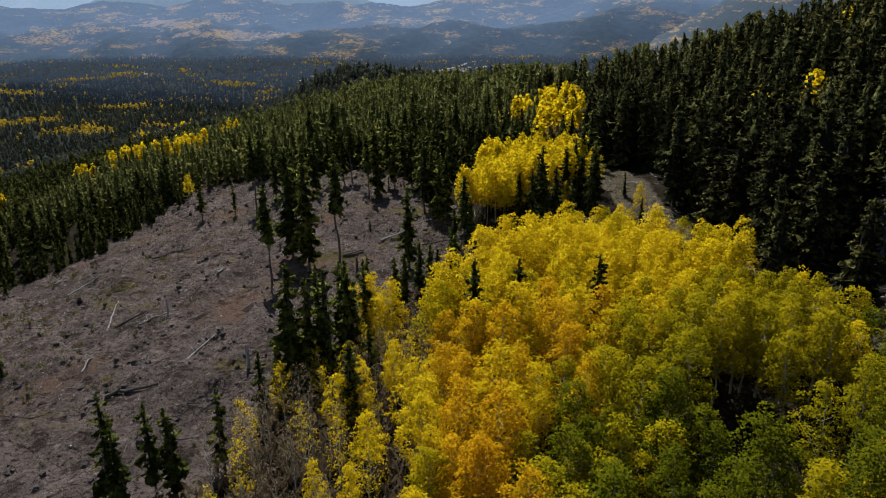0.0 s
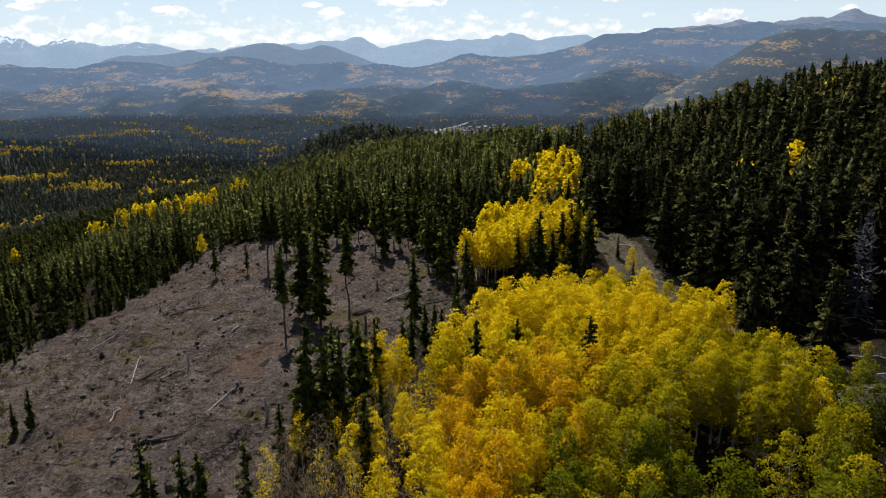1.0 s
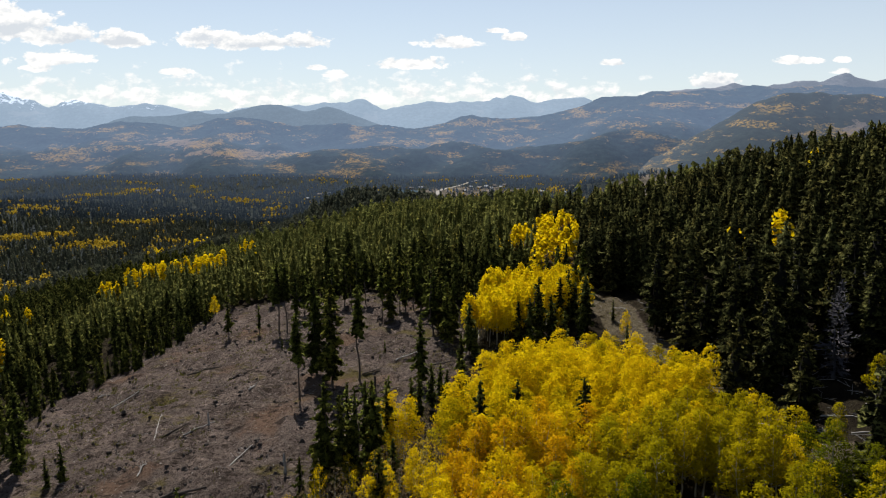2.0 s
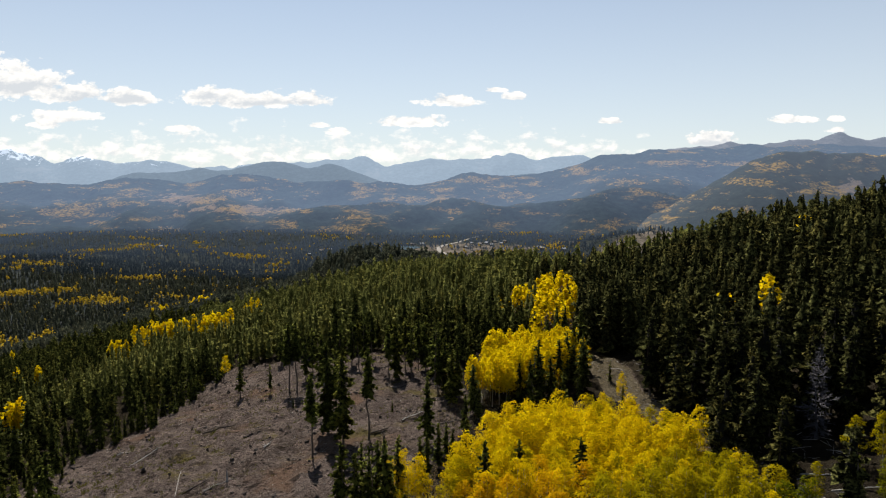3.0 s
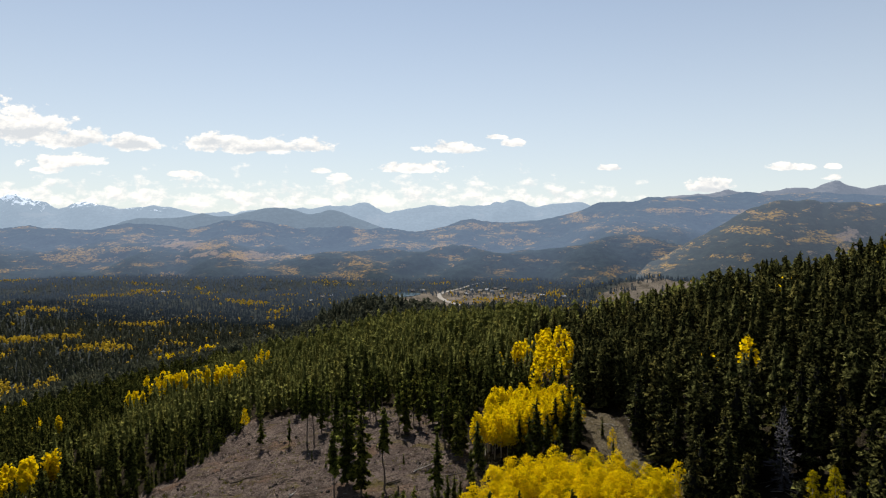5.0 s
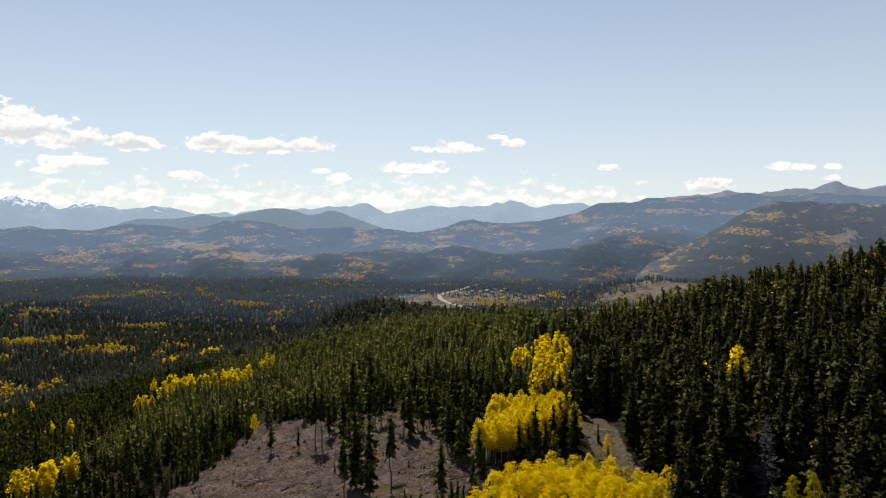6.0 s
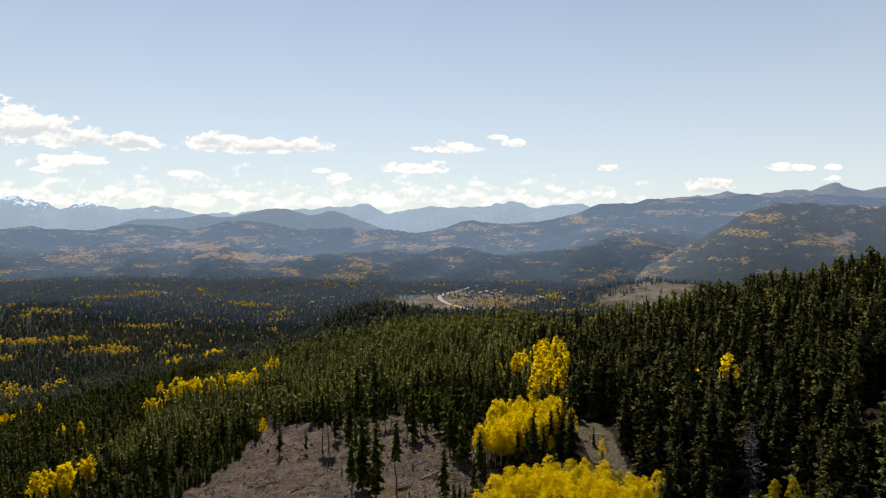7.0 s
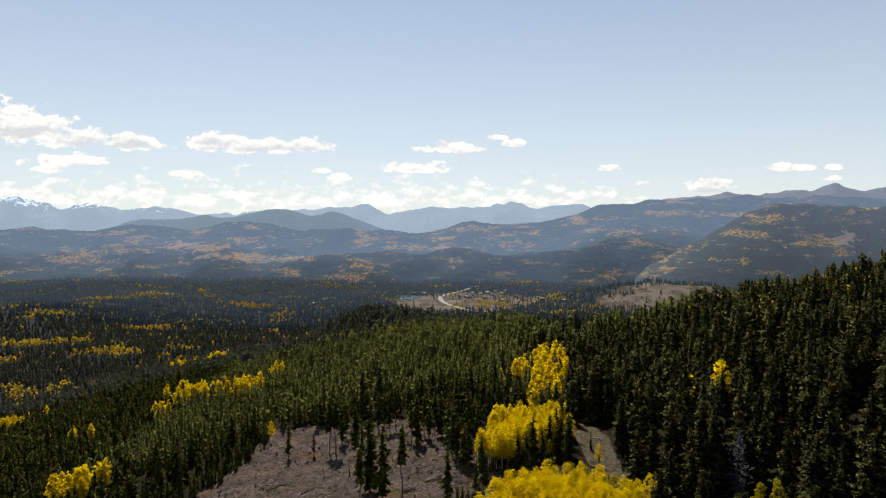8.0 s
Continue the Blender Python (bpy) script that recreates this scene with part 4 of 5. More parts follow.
def tiny_conifer(seed, tiers, sides, girth=0.21):
    """A conifer of ragged flat-spreading tiers, a metre high."""
    r = np.random.default_rng(seed)
    pts = []
    for k in range(tiers):
        f = k / tiers
        top, foot = min(1.0, f + 1.05 / tiers + 0.03), f * 0.95 + 0.06
        reach = girth * ((1 - f) ** 0.62) * (0.8 if k == 0 else 1.0) * r.uniform(0.78, 1.22)
        a = np.linspace(0, 2 * np.pi, sides, endpoint=False) + r.uniform(0, 6)
        far = np.where(np.arange(sides) % 2 == 0, 1.2, 0.72) * r.uniform(0.65, 1.35, sides)
        rim = np.stack([np.cos(a), np.sin(a), 0 * a], 1) * (reach * far)[:, None]
        rim[:, 2] = foot + r.uniform(-0.3, 0.3, sides) / tiers
        tip = (*r.normal(0, 0.012, 2), top)
        for j in range(sides):
            pts += [rim[j], rim[(j + 1) % sides], tip]
    pts = np.array(pts)
    faces = np.arange(len(pts)).reshape(-1, 3)
    return pts, faces, np.zeros(len(faces), int)


# ring by ring, with simpler trees the farther off they are
sel = np.arange(len(x)) >= NEAR
x, y, hgt, dist = x[sel], y[sel], hgt[sel], dist[sel]
z = land(x, y) - 0.1
wide = rng.uniform(0.95, 1.4, len(x))
rings = [(0, 200, 13, 5, 1, True, 8, 8), (200, 310, 8, 5, 0, True, 6, 6), (310, 2000, 7, 6, 0, False, 0, 0)]
for k, (a, b, whorls, per, sprays, trunk, sides, tiers) in enumerate(rings):
    west = x < -95 - 0.12 * y
    slope = ((x <= 30) | (y > 270)) & (y <= 430)
    for name, mask, mat, girth in (("fir_forest", (x > 30) & (y <= 270), SPRUCE, 0.190), ("fir_forest", y > 430, HAZED_PINE, 0.190),
                                   ("pine_forest", slope & west, SHADED_PINE, 0.165), ("pine_forest", slope & ~west, SHADED_PINE if k == 0 else LIGHTENED_PINE, 0.165)):
        q = (dist >= a) & (dist < b) & mask
        if q.sum() == 0:
            continue
        if k == 2:
            shapes = [tiny_conifer(200 + 10 * k + j, whorls, per, girth * 1.2) for j in range(6)]
        else:
            shapes = [small_conifer(200 + 10 * k + j, 0.10, whorls, per, sprays, girth * (1.0, 1.08, 1.2)[k], trunk and mat is SPRUCE or k == 0, sides, tiers, 0.66) for j in range(5)]
        many(name, "dense dark green conifer forest on the hillside", "forest", shapes, x[q], y[q], z[q], hgt[q], wide[q], [mat, BARK, CROWN_SHADE], rng)

# the far woods of the valley, with gold aspens in groves
GROVES = [(-890, 1890, 90, 55), (-840, 1985, 60, 40), (-880, 1700, 20, 30), (-500, 1730, 62, 40), (-735, 1265, 60, 26), (-575, 985, 52, 22), (-590, 895, 26, 14), (-450, 925, 20, 10), (-500, 1140, 40, 26),
          (850, 2090, 50, 36), (100, 1690, 70, 60), (335, 1490, 36, 14), (330, 1900, 60, 25), (550, 2480, 60, 70), (260, 2480, 60, 60), (-350, 1430, 22, 24), (-440, 1940, 24, 20), (-352, 868, 12, 8), (-306, 885, 12, 9), (-452, 712, 26, 8)]
x, y = spots(-1700, 1600, 560, 2600, 6.6, rng)
d = np.hypot(x, y)
keep = (np.abs(x) < 0.645 * (y + 60)) & (y > np.where(np.abs(x) < 330, 640, 560)) & (d < 2850)
keep &= rng.uniform(0, 1, len(x)) < (0.92 - 0.70 * ease(d, 750, 1900))
keep &= ~((y > 1100) & (np.abs(x - 20) < 60) & (y < 1300))
clear = np.exp(-(((x - 505) / 125) ** 2 + ((y - 1525) / 105) ** 2))
town = np.exp(-(((x + 15) / 95) ** 2 + ((y - 1720) / 120) ** 2))
keep &= ~((clear + 1.1 * (layered(x / 60, y / 60, 3, 91) - 0.5) > 0.4) & (rng.uniform(0, 1, len(x)) < 0.93))
village = np.exp(-(((x - 70) / 190) ** 2 + ((y - 1800) / 300) ** 2))
keep &= ~((village > 0.4) & (rng.uniform(0, 1, len(x)) < 0.62))
keep &= ~((town > 0.3) & (rng.uniform(0, 1, len(x)) < np.where(x < 30, 0.96, 0.8)))
keep &= ~((np.hypot(x + 95, (y - 1850) * 0.7) < 62) & (rng.uniform(0, 1, len(x)) < 0.97))
keep &= np.hypot(x + 336, y - 672) > 20
x, y = x[keep], y[keep]
z = land(x, y) - 0.3
hgt = rng.uniform(8, 14, len(x))
golden = (layered(x / 120, y / 75, 4, 61) > 0.74) | (rng.uniform(0, 1, len(x)) < 0.03 + 0.02 * (y < 1350) + 0.42 * np.exp(-(((x - 90) / 200) ** 2 + ((y - 1720) / 170) ** 2)))
for cx, cy, rx, ry in GROVES:
    golden |= ((x - cx) / rx) ** 2 + ((y - cy) / ry) ** 2 < rng.uniform(0.3, 1.3, len(x))


# valley trees beyond 1150 m glow faintly in place of haze
for name, tiers, q, mat in (("valley_forest", 4, ~golden & (y < 1150), HAZED_PINE), ("backdrop_woods", 3, ~golden & (y >= 1150), FAR_WOODS_MAT)):
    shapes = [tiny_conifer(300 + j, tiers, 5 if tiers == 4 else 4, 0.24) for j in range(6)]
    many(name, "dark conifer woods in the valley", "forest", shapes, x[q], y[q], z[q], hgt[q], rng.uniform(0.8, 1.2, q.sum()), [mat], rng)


def small_aspen(seed, leaves, size, stemmed=True):
    """An aspen of few large leaf sprays, a metre high, with its pale stem."""
    r = np.random.default_rng(seed)
    c = r.normal(0, 1, (leaves, 3))
    c = unit(c) * (r.uniform(0.15, 1, leaves) ** 0.5)[:, None] * np.array([0.17, 0.17, 0.36]) + np.array([0, 0, 0.62])
    c[:, :2] *= (1.35 - 0.85 * c[:, 2:3]) + r.normal(0, 0.12, (leaves, 1))
    d = unit(r.normal(0, 1, (leaves, 3)))
    s = unit(np.cross(d, r.normal(0, 1, (leaves, 3))))
    ln = r.uniform(0.7, 1.3, leaves) * size
    pts = kites(c - d * (ln / 2)[:, None], d, ln, ln * 0.4, s, 0.0)
    faces = quads_of(pts)
    if not stemmed:
        return pts, faces, np.zeros(len(faces), int)
    v, f = stem(r, 0.7, 0.012, 4, 3)
    return np.concatenate([pts, v]), np.concatenate([faces, f + len(pts)]), np.concatenate([np.zeros(len(faces), int), np.ones(len(f), int)])


ex, ey = [], []
for cx, cy, rx, ry in GROVES:
    n = int(rx * ry / 19)
    ang, rr = rng.uniform(0, 6.283, n), np.sqrt(rng.uniform(0, 1, n))
    px, py = cx + rx * rr * np.cos(ang) * 1.5 + rng.normal(0, 12, n), cy + ry * rr * np.sin(ang) * 1.1 + rng.normal(0, 12, n)
    kept = layered(px / 28, py / 34, 3, 83) > 0.52
    ex.append(px[kept])
    ey.append(py[kept])
ex, ey = np.concatenate(ex), np.concatenate(ey)
x, y, z = np.concatenate([x, ex]), np.concatenate([y, ey]), np.concatenate([z, land(ex, ey) - 0.3])
hgt = np.concatenate([hgt, rng.uniform(7, 11, len(ex))])
q = np.concatenate([golden, np.ones(len(ex), bool)])
far_aspens = [small_aspen(400 + j, 14, 0.26, False) for j in range(4)]
many("valley_aspen_grove", "groves of gold aspens in the valley", "aspens", far_aspens, x[q], y[q], z[q], hgt[q] * 0.8, rng.uniform(1.0, 1.5, q.sum()), [HAZED_GOLD], rng)


# ---- aspens ----
def aspen_kind(seed, leaves, material, clumps=70, leaf=0.0160):
    """Meshes of an aspen one metre high: white trunk with limbs, and a rounded crown of leafy clumps."""
    r = np.random.default_rng(seed)
    pieces = [stem(r, 0.90, 0.0095, 7, 9, 0.010)]
    low = r.uniform(0.26, 0.36)
    # clumps on and in an egg-shaped crown with uneven lobes
    h = (np.arange(clumps) + r.uniform(0, 1, clumps)) / clumps
    a = np.arange(clumps) * 2.4 + r.uniform(-0.6, 0.6, clumps)
    lobe = 1 + 0.22 * np.sin(2 * a + r.uniform(0, 6)) + 0.15 * np.sin(3 * a + 9 * h + r.uniform(0, 6))
    girth = 0.185 * np.clip(1.04 - h, 0.03, 1) ** 0.55 * np.minimum(1, 0.55 + 1.5 * h) * lobe
    out = girth * np.where(r.uniform(0, 1, clumps) < 0.7, r.uniform(0.75, 1.0, clumps), r.uniform(0.1, 0.6, clumps))
    centres = np.stack([np.cos(a) * out, np.sin(a) * out, low + (0.955 - low) * h + r.normal(0, 0.012, clumps)], 1)
    sizes = r.uniform(0.036, 0.066, clumps) * (1.1 - 0.35 * h)
    axis = np.stack([0 * h, 0 * h, np.clip(centres[:, 2] - 0.6 * out - 0.04, 0.2, 0.88)], 1)
    for k in range(0, clumps, 4):
        mid = axis[k] * 0.5 + centres[k] * 0.5 - np.array([0, 0, 0.012])
        pieces.append(tapered([axis[k], mid, centres[k]], [0.0040 * (1.2 - h[k]), 0.0026 * (1.2 - h[k]), 0.001], 4))
    pick = r.choice(clumps, leaves, p=sizes ** 2 / (sizes ** 2).sum())
    way = unit(centres - np.array([0, 0, 1.0]) * centres[:, 2:3] + np.array([0, 0, 0.09]))
    off = unit(r.normal(0, 1, (leaves, 3)) + way[pick] * 0.75)
    p = centres[pick] + off * (sizes[pick] * r.uniform(0.15, 1, leaves) ** 0.35)[:, None] * np.array([1.15, 1.15, 0.85])
    # blades lie open to the light, up and outwards
    face = unit(off * 0.55 + np.array([0, 0, 0.55]) + r.normal(0, 0.55, (leaves, 3)))
    d = unit(np.cross(face, r.normal(0, 1, (leaves, 3))))
    s = np.cross(face, d)
    ln = r.uniform(0.65, 1.3, leaves) * leaf
    pts = np.stack([p, p + d * ln[:, None] + s * (ln * 0.52)[:, None], p + d * ln[:, None] - s * (ln * 0.52)[:, None]], 1).reshape(-1, 3)
    tris = np.arange(len(pts)).reshape(-1, 3)
    g = np.cross(pts[1::3] - pts[::3], pts[2::3] - pts[::3])
    vn = np.repeat(unit(off * 0.7 + way[pick] * 0.3 + np.array([0, 0, 0.4]) + face * 0.55), 3, 0)
    tris = np.where(((g * vn[::3]).sum(1) < 0)[:, None], tris[:, ::-1], tris)
    crown = lay_mesh("aspen_crown", pts, tris, [material], normals=vn)
    v, f = joined(pieces)
    return lay_mesh("aspen_trunk", v, f, [ASPEN_BARK], smooth=True), crown


ASPENS = {
    "yellow": [aspen_kind(500 + k, 2400, ASPEN_YELLOW) for k in range(3)],
    "gold": [aspen_kind(520 + k, 2400, ASPEN_GOLD) for k in range(3)],
    "lime": [aspen_kind(540 + k, 2400, ASPEN_LIME) for k in range(3)],
    "green": [aspen_kind(560 + k, 2400, ASPEN_GREEN) for k in range(3)],
    "sparse": [aspen_kind(580 + k, 620, ASPEN_YELLOW, 46) for k in range(3)],
    "leafless": [aspen_kind(590 + k, 520, SCRUB, 46) for k in range(3)],
}
ASPEN_LABELS = {
    "yellow": "aspen with bright yellow autumn leaves and pale trunk", "gold": "aspen with orange-gold autumn leaves and pale trunk",
    "lime": "aspen turning from green to yellow in the grove", "green": "aspen still in green leaf in the grove",
    "sparse": "thin aspen with a few remaining yellow leaves", "leafless": "bare grey-brown young aspen without leaves",
}
FIRST_ASPEN = {}


def aspen(key, k, x, y, height, group, spread=1.0):
    k = k % 3
    m = Matrix.Translation((x, y, high(x, y) - 0.05)) @ Euler((random.uniform(-.04, .04), random.uniform(-.04, .04), random.uniform(0, 6.28))).to_matrix().to_4x4() @ Matrix.Diagonal((height * spread, height * spread, height, 1))
    if (key, k) in FIRST_ASPEN:
        ob = copy_thing(FIRST_ASPEN[key, k], m)
        ob.matrix_basis = m
    else:
        ob = tagged(new("aspen_tree"), ASPEN_LABELS[key], "aspen")
        trunk, crown = ASPENS[key][k]
        part("trunk", trunk, ob)
        part("crown", crown, ob)
        ob.matrix_basis = m
        FIRST_ASPEN[key, k] = ob
    ob["group"] = group
    return ob


def grove_colour(x, y):
    """Green low in the grove, gold in its middle, yellow along its far side."""
    v = random.gauss(0, 1)
    if y < 40 + 2 * v and x > 4 + v:
        return "green" if random.random() < 0.6 else "lime"
    if y < 41 + 0.85 * (x - 20) + 3 * v and x > 11 + 3 * v:
        return "green" if random.random() < (0.75 if x > 17 else 0.45) else "lime"
    if y < (52 if x < 16 else 60) + 4 * v and x > 8 + 3 * v:
        return "lime" if random.random() < 0.8 else "yellow"
    if y < 57 + 3 * v and x > -1:
        return "gold" if random.random() < 0.6 else "yellow"
    return "yellow" if random.random() < 0.9 else "lime"


ax, ay = spots(-10, 42, 16, 92, 2.35, rng)
q = within(ax, ay, GROVE) & (rng.uniform(0, 1, len(ax)) < np.where((ay < 36) & (ax > 5), 0.72, np.where((ay < 50) & (ax > 14), 0.62, 1.0))) 
along = np.clip(((ax - 17.5) + (ay - 39)) / 12, 0, 1)
q &= np.hypot(ax - 17.5 - 6 * along, ay - 39 - 6 * along) > 2.1
q &= (np.hypot(ax - 13.2, ay - 58.0) > 1.5) & (np.hypot(ax - 2.2, ay - 56.4) > 1.5)
ax, ay = ax[q], ay[q]
far_side = ay > 57 + 0.2 * (ax - 10)
for k, (px, py) in enumerate(zip(ax[~far_side], ay[~far_side])):
    aspen(grove_colour(px, py), k, float(px), float(py), random.uniform(7.2, 9.8) * (0.85 if px < 0 else 1.0), "aspens of the grove", random.uniform(0.95, 1.3))


def leaf_shape(key, k):
    """The leaves of a near aspen, to be joined into one mesh."""
    me = ASPENS[key][k][1]
    v = np.empty(len(me.vertices) * 3, np.float32)
    me.vertices.foreach_get("co", v)
    v = v.reshape(-1, 3).astype(float)
    f = np.arange(len(v)).reshape(-1, 3)
    return v, f, np.zeros(len(f), int)


u = np.random.default_rng(9).uniform(0, 1, far_side.sum())
for key, share, label in (("yellow", (0.0, 0.84), "close stand of bright yellow aspens behind the grove"), ("lime", (0.84, 1.0), "aspens turning yellow behind the grove")):
    sel = (u >= share[0]) & (u < share[1])
    bx, by = ax[far_side][sel], ay[far_side][sel]
    many("aspen_stand", label, "aspens", [leaf_shape(key, k) for k in range(3)], bx, by, land(bx, by), rng.uniform(7.2, 9.8, len(bx)) * np.where(by > 80, 0.85, 1.0), rng.uniform(0.95, 1.3, len(bx)), [ASPENS[key][0][1].materials[0]], rng)
# single aspens along the strip, at the foot of the firs
for k, (key, px, py, hh) in enumerate([("yellow", 30.0, 106.5, 6.0), ("yellow", 19.6, 113.5, 5.0), ("yellow", 32.8, 75.5, 8.2), ("yellow", 29.5, 73.0, 8.0),
                                       ("lime", 40.0, 58.5, 6.5), ("green", 45.5, 60.0, 5.6), ("green", 47.0, 56.5, 7.5), ("lime", 49.8, 68.0, 7.2), ("lime", 52.2, 65.6, 7.6), ("lime", 54.8, 62.5, 7.2), ("yellow", 37.8, 66.0, 3.2),
                                       ("yellow", -57.5, 157, 7.0), ("gold", 25.5, 138, 8.0), ("yellow", 26.0, 121, 9.0)]):
    aspen(key, k, px, py, hh, "aspens along the forest edge")
ax, ay = spots(0, 30, 100, 142, 2.3, rng)
q = within(ax, ay, CLUMP)
bright = [small_aspen(440 + j, 900, 0.032) for j in range(5)]
many("aspen_clump", "dense clump of bright yellow aspens with pale trunks", "aspens", bright, ax[q], ay[q], land(ax[q], ay[q]) - 0.1, rng.uniform(7.5, 11.0, q.sum()), rng.uniform(0.9, 1.15, q.sum()), [ASPEN_YELLOW, ASPEN_BARK], rng)
ax, ay = spots(-19, -3, 32, 61, 2.45, rng)
q = within(ax, ay, SCRAPPY)
for k, (px, py) in enumerate(zip(ax[q], ay[q])):
    u = random.random() + 0.035 * (px + 11)
    aspen("leafless" if u < 0.58 else "sparse" if u < 0.95 else "yellow", k, float(px), float(py), random.uniform(4.2, 6.8), "thin aspens beside the clearing", random.uniform(0.8, 1.1))
for k, (px, py, hh) in enumerate([(-8.6, 62.5, 7.0), (-7.2, 64.0, 7.6), (-5.4, 63.2, 7.8), (-6.6, 61.2, 6.8), (-8.3, 47.2, 6.2), (-5.7, 42.5, 6.0), (-7.0, 49.6, 6.4)]):
    aspen("yellow", k, px, py, hh, "pale yellow aspens beside the pines", 1.15)
for k in range(16):
    px, py = random.uniform(-9, -2), random.uniform(42, 66)
    aspen(random.choice(["sparse", "sparse", "leafless"]), k, px, py, random.uniform(5, 7.0), "thin aspens beside the clearing")

# gold patches farther down the slope
xs, ys = [], []
for cx, cy, rr, n in PATCHES:
    n = int(n * 1.7)
    xs.append(cx + rng.normal(0, rr, n))
    ys.append(cy + rng.normal(0, rr * 0.85, n))
ax, ay = spots(12, 50, 145, 265, 3.1, rng)
q = within(ax, ay, TRAIL) & (rng.uniform(0, 1, len(ax)) < 0.85)
ax, ay = ax[q], ay[q]
faded = rng.uniform(0, 1, len(ax)) < np.where(ax < 27, 0.65, 0.3)
x, y = np.concatenate(xs + [ax[~faded]]), np.concatenate(ys + [ay[~faded]])
mid_aspens = [small_aspen(420 + j, 220, 0.072) for j in range(5)]
many("aspen_patches", "patches of yellow aspens within the conifer forest", "aspens", mid_aspens, x, y, land(x, y) - 0.1, rng.uniform(8.5, 12.5, len(x)) * np.where(y > 500, 1.3, np.where(x > 50, 1.1, 1.0)), rng.uniform(0.85, 1.2, len(x)), [ASPEN_YELLOW, ASPEN_BARK], rng)
many("faded_aspens", "brown half-bare aspens at the edge of the firs", "aspens", mid_aspens, ax[faded], ay[faded], land(ax[faded], ay[faded]) - 0.1, rng.uniform(6, 9, faded.sum()), rng.uniform(0.8, 1.1, faded.sum()), [SCRUB, ASPEN_BARK], rng)

# the dead conifer at the edge of the firs
DEAD = conifer_kind("dead", 801, 0.04, 0.145, GREY_TWIG, 34, 6, 5, 0.5, GREY_TWIG, 0.012, 0.34)
dead = tagged(new("dead_conifer"), "dead grey conifer with bare drooping branches", "dead tree")
part("trunk", DEAD[0], dead)
part("branch_tangle", DEAD[1], dead, "tangle of bare grey branches")
dead.matrix_basis = Matrix.Translation((50.4, 77.7, high(50.4, 77.7) - 0.1)) @ Matrix.Diagonal((13.6, 13.6, 13.6, 1))


# ---- the clearing: logs, stumps, stones and sticks ----
def log(name, x0, y0, x1, y1, thick, material, label, category="log", lift=0.0):
    """A fallen trunk with broken branch stubs, lying on the ground."""
    r = np.random.default_rng(int(abs(x0 * 31 + y0 * 7)) + 1)
    n = 9
    t = np.linspace(0, 1, n)
    px, py = x0 + (x1 - x0) * t, y0 + (y1 - y0) * t
    ends = land(np.array([x0, x1]), np.array([y0, y1]))
    pz = np.maximum(ends[0] + (ends[1] - ends[0]) * t, land(px, py) - thick * 0.2) + thick * 0.75 + lift * t
    path = np.stack([px + r.normal(0, thick * 0.25, n), py + r.normal(0, thick * 0.25, n), pz], 1)
    pieces = [tapered(path, thick * (0.72 - 0.36 * t), 8)]
    for k in range(6):
        i = r.integers(1, n - 1)
        tip = path[i] + np.array([r.normal(0, 0.4), r.normal(0, 0.4), r.uniform(0.15, 0.7)])
        pieces.append(tapered([path[i], tip], [thick * 0.28, thick * 0.08], 4))
    v, f = joined(pieces)
    base = np.array([x0, y0, ends[0]])
    ob = tagged(new(name, lay_mesh(name, v - base, f, [material], smooth=True)), label, category)
    ob.location = base
    return ob


PALE, BURNT = "bleached grey fallen log on the bare slope", "dark rotting log lying on the bare slope"
for x0, y0, x1, y1, thick, mat, label in [
        (-41.1, 78.8, -43.2, 87.2, 0.11, DEAD_WOOD, PALE), (-27.4, 66.2, -25.6, 71.4, 0.11, DEAD_WOOD, PALE), (-40.0, 78.6, -37.0, 81.2, 0.20, DARK_WOOD, BURNT),
        (-33.0, 60.4, -28.0, 61.2, 0.30, DARK_WOOD, BURNT), (-36.8, 78.0, -33.0, 80.0, 0.14, DEAD_WOOD, PALE), (-38.2, 66.5, -38.0, 69.0, 0.14, DEAD_WOOD, PALE),
        (-101, 128, -96.4, 138.5, 0.22, DEAD_WOOD, PALE), (-103.5, 133, -97.6, 137.6, 0.17, DEAD_WOOD, PALE), (-9.5, 100, -6.0, 103.5, 0.16, DEAD_WOOD, PALE),
        (-3.4, 97.0, 0.6, 98.6, 0.20, DARK_WOOD, BURNT), (-47.0, 108, -41.5, 110.5, 0.22, DARK_WOOD, BURNT), (-56.0, 98.0, -52.5, 103, 0.15, DEAD_WOOD, PALE),
        (-31.5, 92.0, -30.8, 93.6, 0.20, DEAD_WOOD, PALE), (-60.5, 103, -59.0, 106, 0.14, DEAD_WOOD, PALE), (-14.5, 95.6, -11.5, 96.6, 0.22, DARK_WOOD, BURNT), (-25.5, 104, -22.6, 105.5, 0.16, DARK_WOOD, BURNT)]:
    log("fallen_log", x0, y0, x1, y1, thick, mat, label)["group"] = "logs on the clearing"
for x0, y0, x1, y1, thick in [(36.0, 67.6, 42.2, 64.8, 0.24), (34.4, 71.6, 36.6, 69.4, 0.20), (43.0, 69.4, 48.6, 67.0, 0.18), (45.0, 64.0, 50.0, 62.2, 0.16), (33.6, 130, 35.4, 126, 0.14), (42, 73, 46, 75.5, 0.15), (38.0, 80, 41.5, 84, 0.15)]:
    log("fallen_log", x0, y0, x1, y1, thick, DEAD_WOOD, "pale bare fallen trunk beside the dark firs")["group"] = "deadfall along the forest edge"


